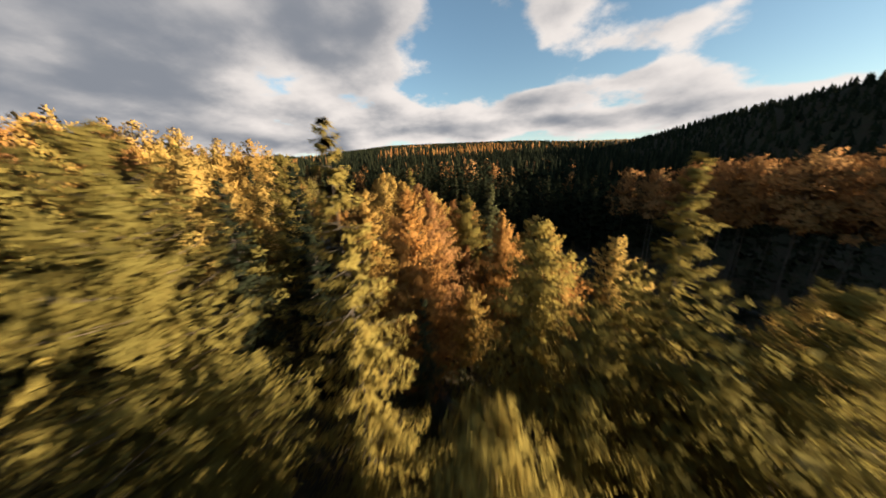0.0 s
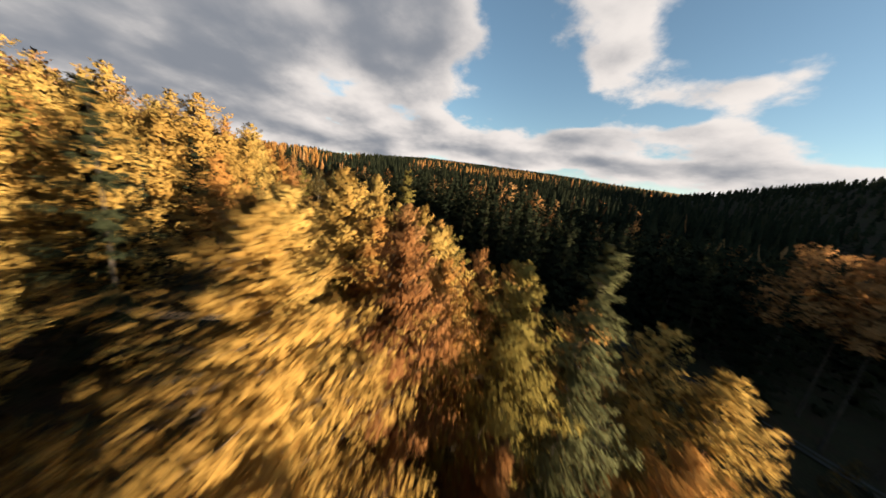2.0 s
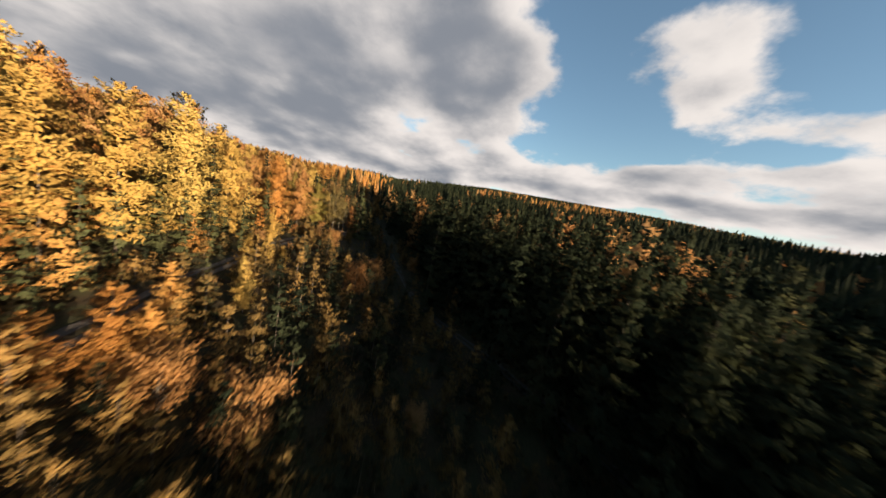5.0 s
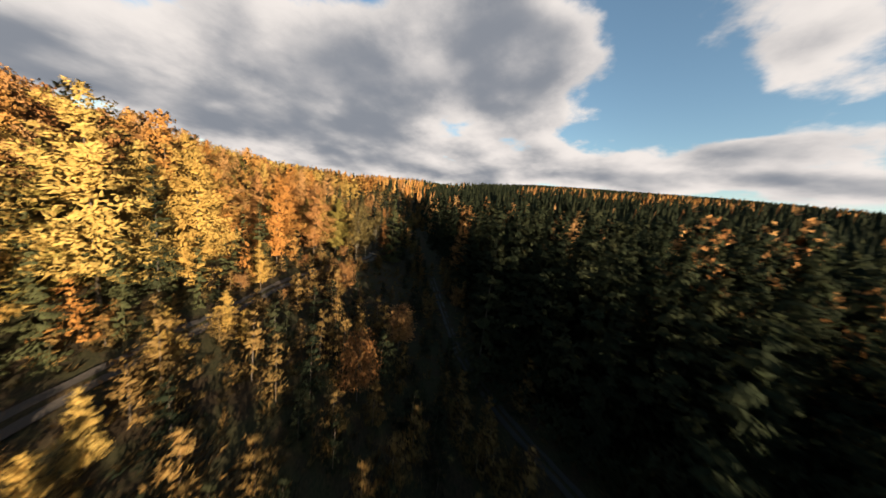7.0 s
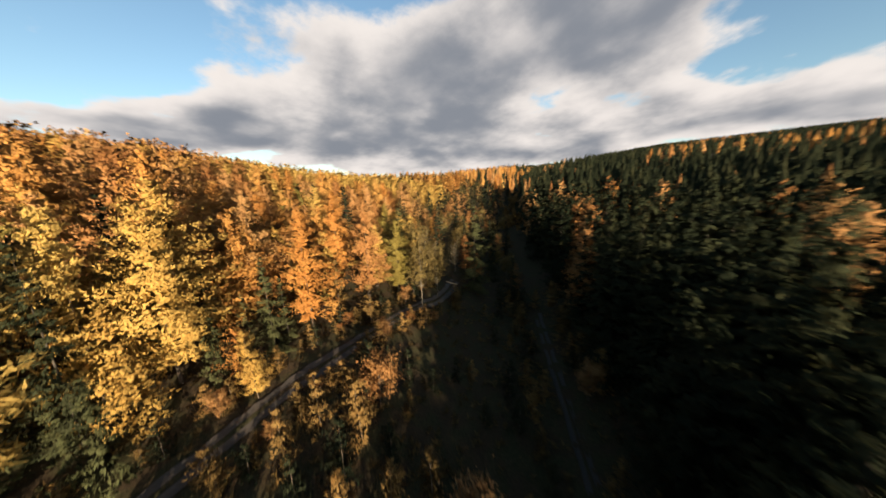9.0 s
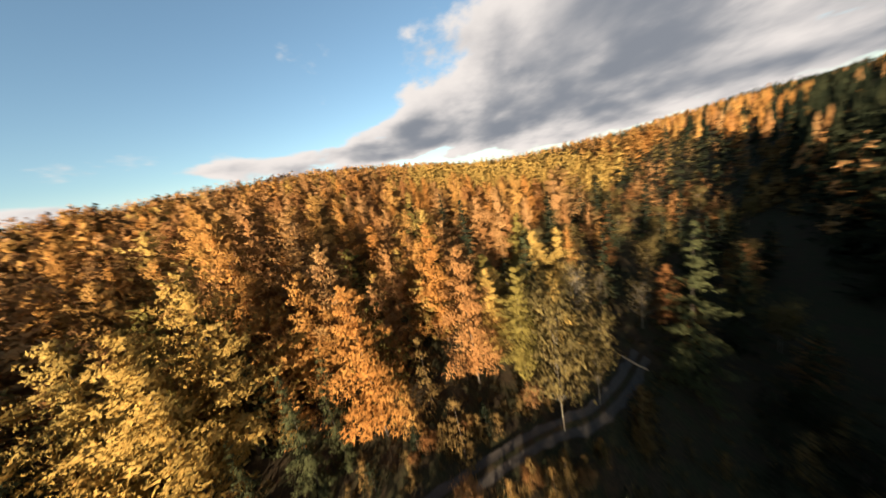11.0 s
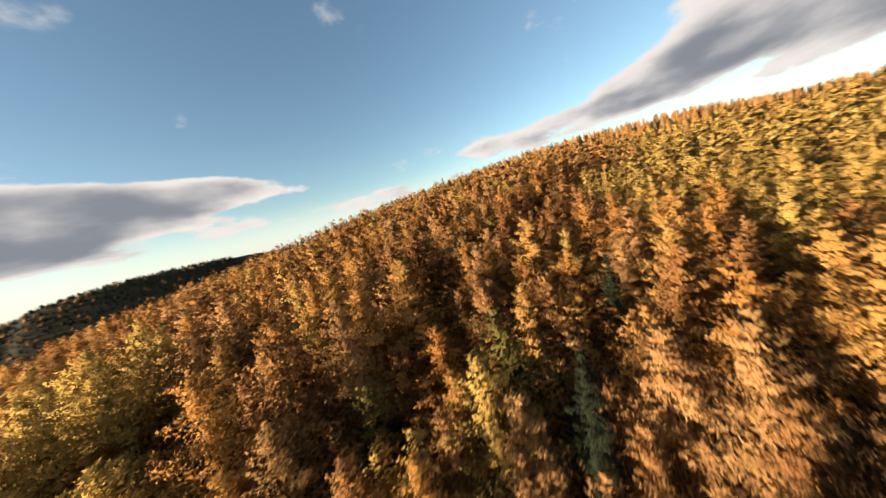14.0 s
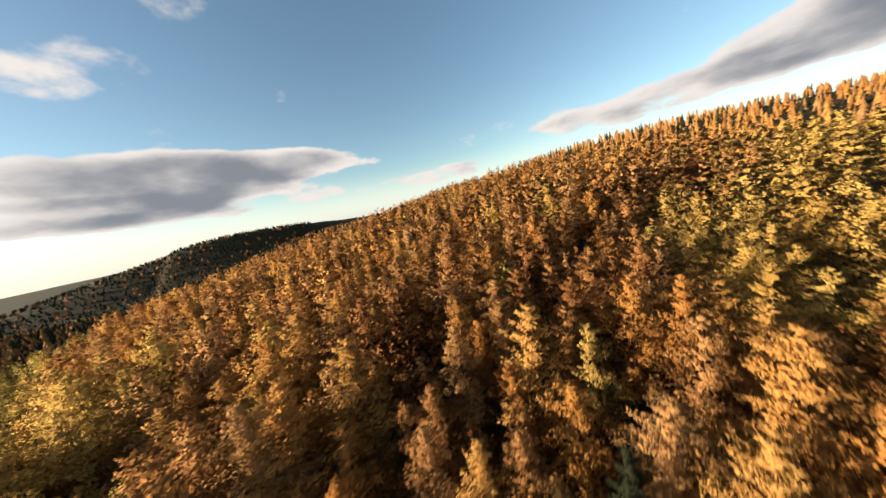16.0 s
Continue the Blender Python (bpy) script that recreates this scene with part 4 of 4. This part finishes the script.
# ---- the felled log that closes the track ----
def build_log():
    rng2 = np.random.default_rng(3)
    rings, sides, long = 9, 10, 3.2
    v = []
    for k in range(rings):
        r = 0.19 * (1 - 0.25 * k / (rings - 1)) * (1 + 0.06 * rng2.normal())
        for a in np.arange(sides) * 2 * math.pi / sides:
            v.append((k / (rings - 1) * long - long / 2, math.cos(a) * r + 0.04 * math.sin(k), math.sin(a) * r))
    faces = [(k * sides + q, k * sides + (q + 1) % sides, (k + 1) * sides + (q + 1) % sides, (k + 1) * sides + q) for k in range(rings - 1) for q in range(sides)]
    me = bpy.data.meshes.new("felled_log")
    me.from_pydata(v, [], faces + [tuple(range(sides))[::-1], tuple(range((rings - 1) * sides, rings * sides))])
    me.materials.append(log_mat)
    log = new("felled_log", me)
    log.matrix_basis = pose(-78.5, 163.5, float(land(-78.5, 163.5)) + 0.5, 0, 3, 18)
    tagged(log, "pale felled log lying across the forest track", "log")


build_log()


# ---- bracken and low growth on the open ground ----
def build_undergrowth():
    rng3 = np.random.default_rng(21)
    n = 9000
    x, y = rng3.uniform(-95, 70, n), rng3.uniform(-10, 190, n)
    d = side_of(x, y)
    keep = (d > -26) & (d < 46) & (off_line(x, y, TRACK) > 1.9) & (off_line(x, y, LOWER) > 1.5)
    x, y = x[keep], y[keep]
    z = land(x, y)
    tris, tone = [], []
    for k in range(9):
        a = rng3.uniform(0, 6.283, len(x))
        r = rng3.uniform(0.25, 0.9, len(x))
        h = rng3.uniform(0.15, 0.75, len(x))
        w = rng3.uniform(0.08, 0.22, len(x))
        base = np.stack([x + 0.25 * r * np.cos(a), y + 0.25 * r * np.sin(a), z - 0.05], 1)
        tip = np.stack([x + r * np.cos(a), y + r * np.sin(a), z + h], 1)
        side = np.stack([-np.sin(a) * w, np.cos(a) * w, 0.35 * h], 1)
        flip = np.stack([-np.sin(a) * w, np.cos(a) * w, -0.35 * h], 1)
        tris.append(np.stack([base + side, base - flip, tip], 1))
        tone.append(rng3.random(len(x)))
    v = np.concatenate(tris).reshape(-1, 3)
    me = leaf_mesh("undergrowth", v, wood_mat["bracken"], np.tile(np.array([[0.0, 0.0, 1.0]]), (len(v), 1)))
    at = me.attributes.new("tone", "FLOAT", "POINT")
    at.data.foreach_set("value", np.repeat(np.concatenate(tone), 3).astype(np.float32))
    tagged(new("undergrowth", me), "brown bracken and rough grass on the valley floor", "undergrowth", kind="stuff")


build_undergrowth()
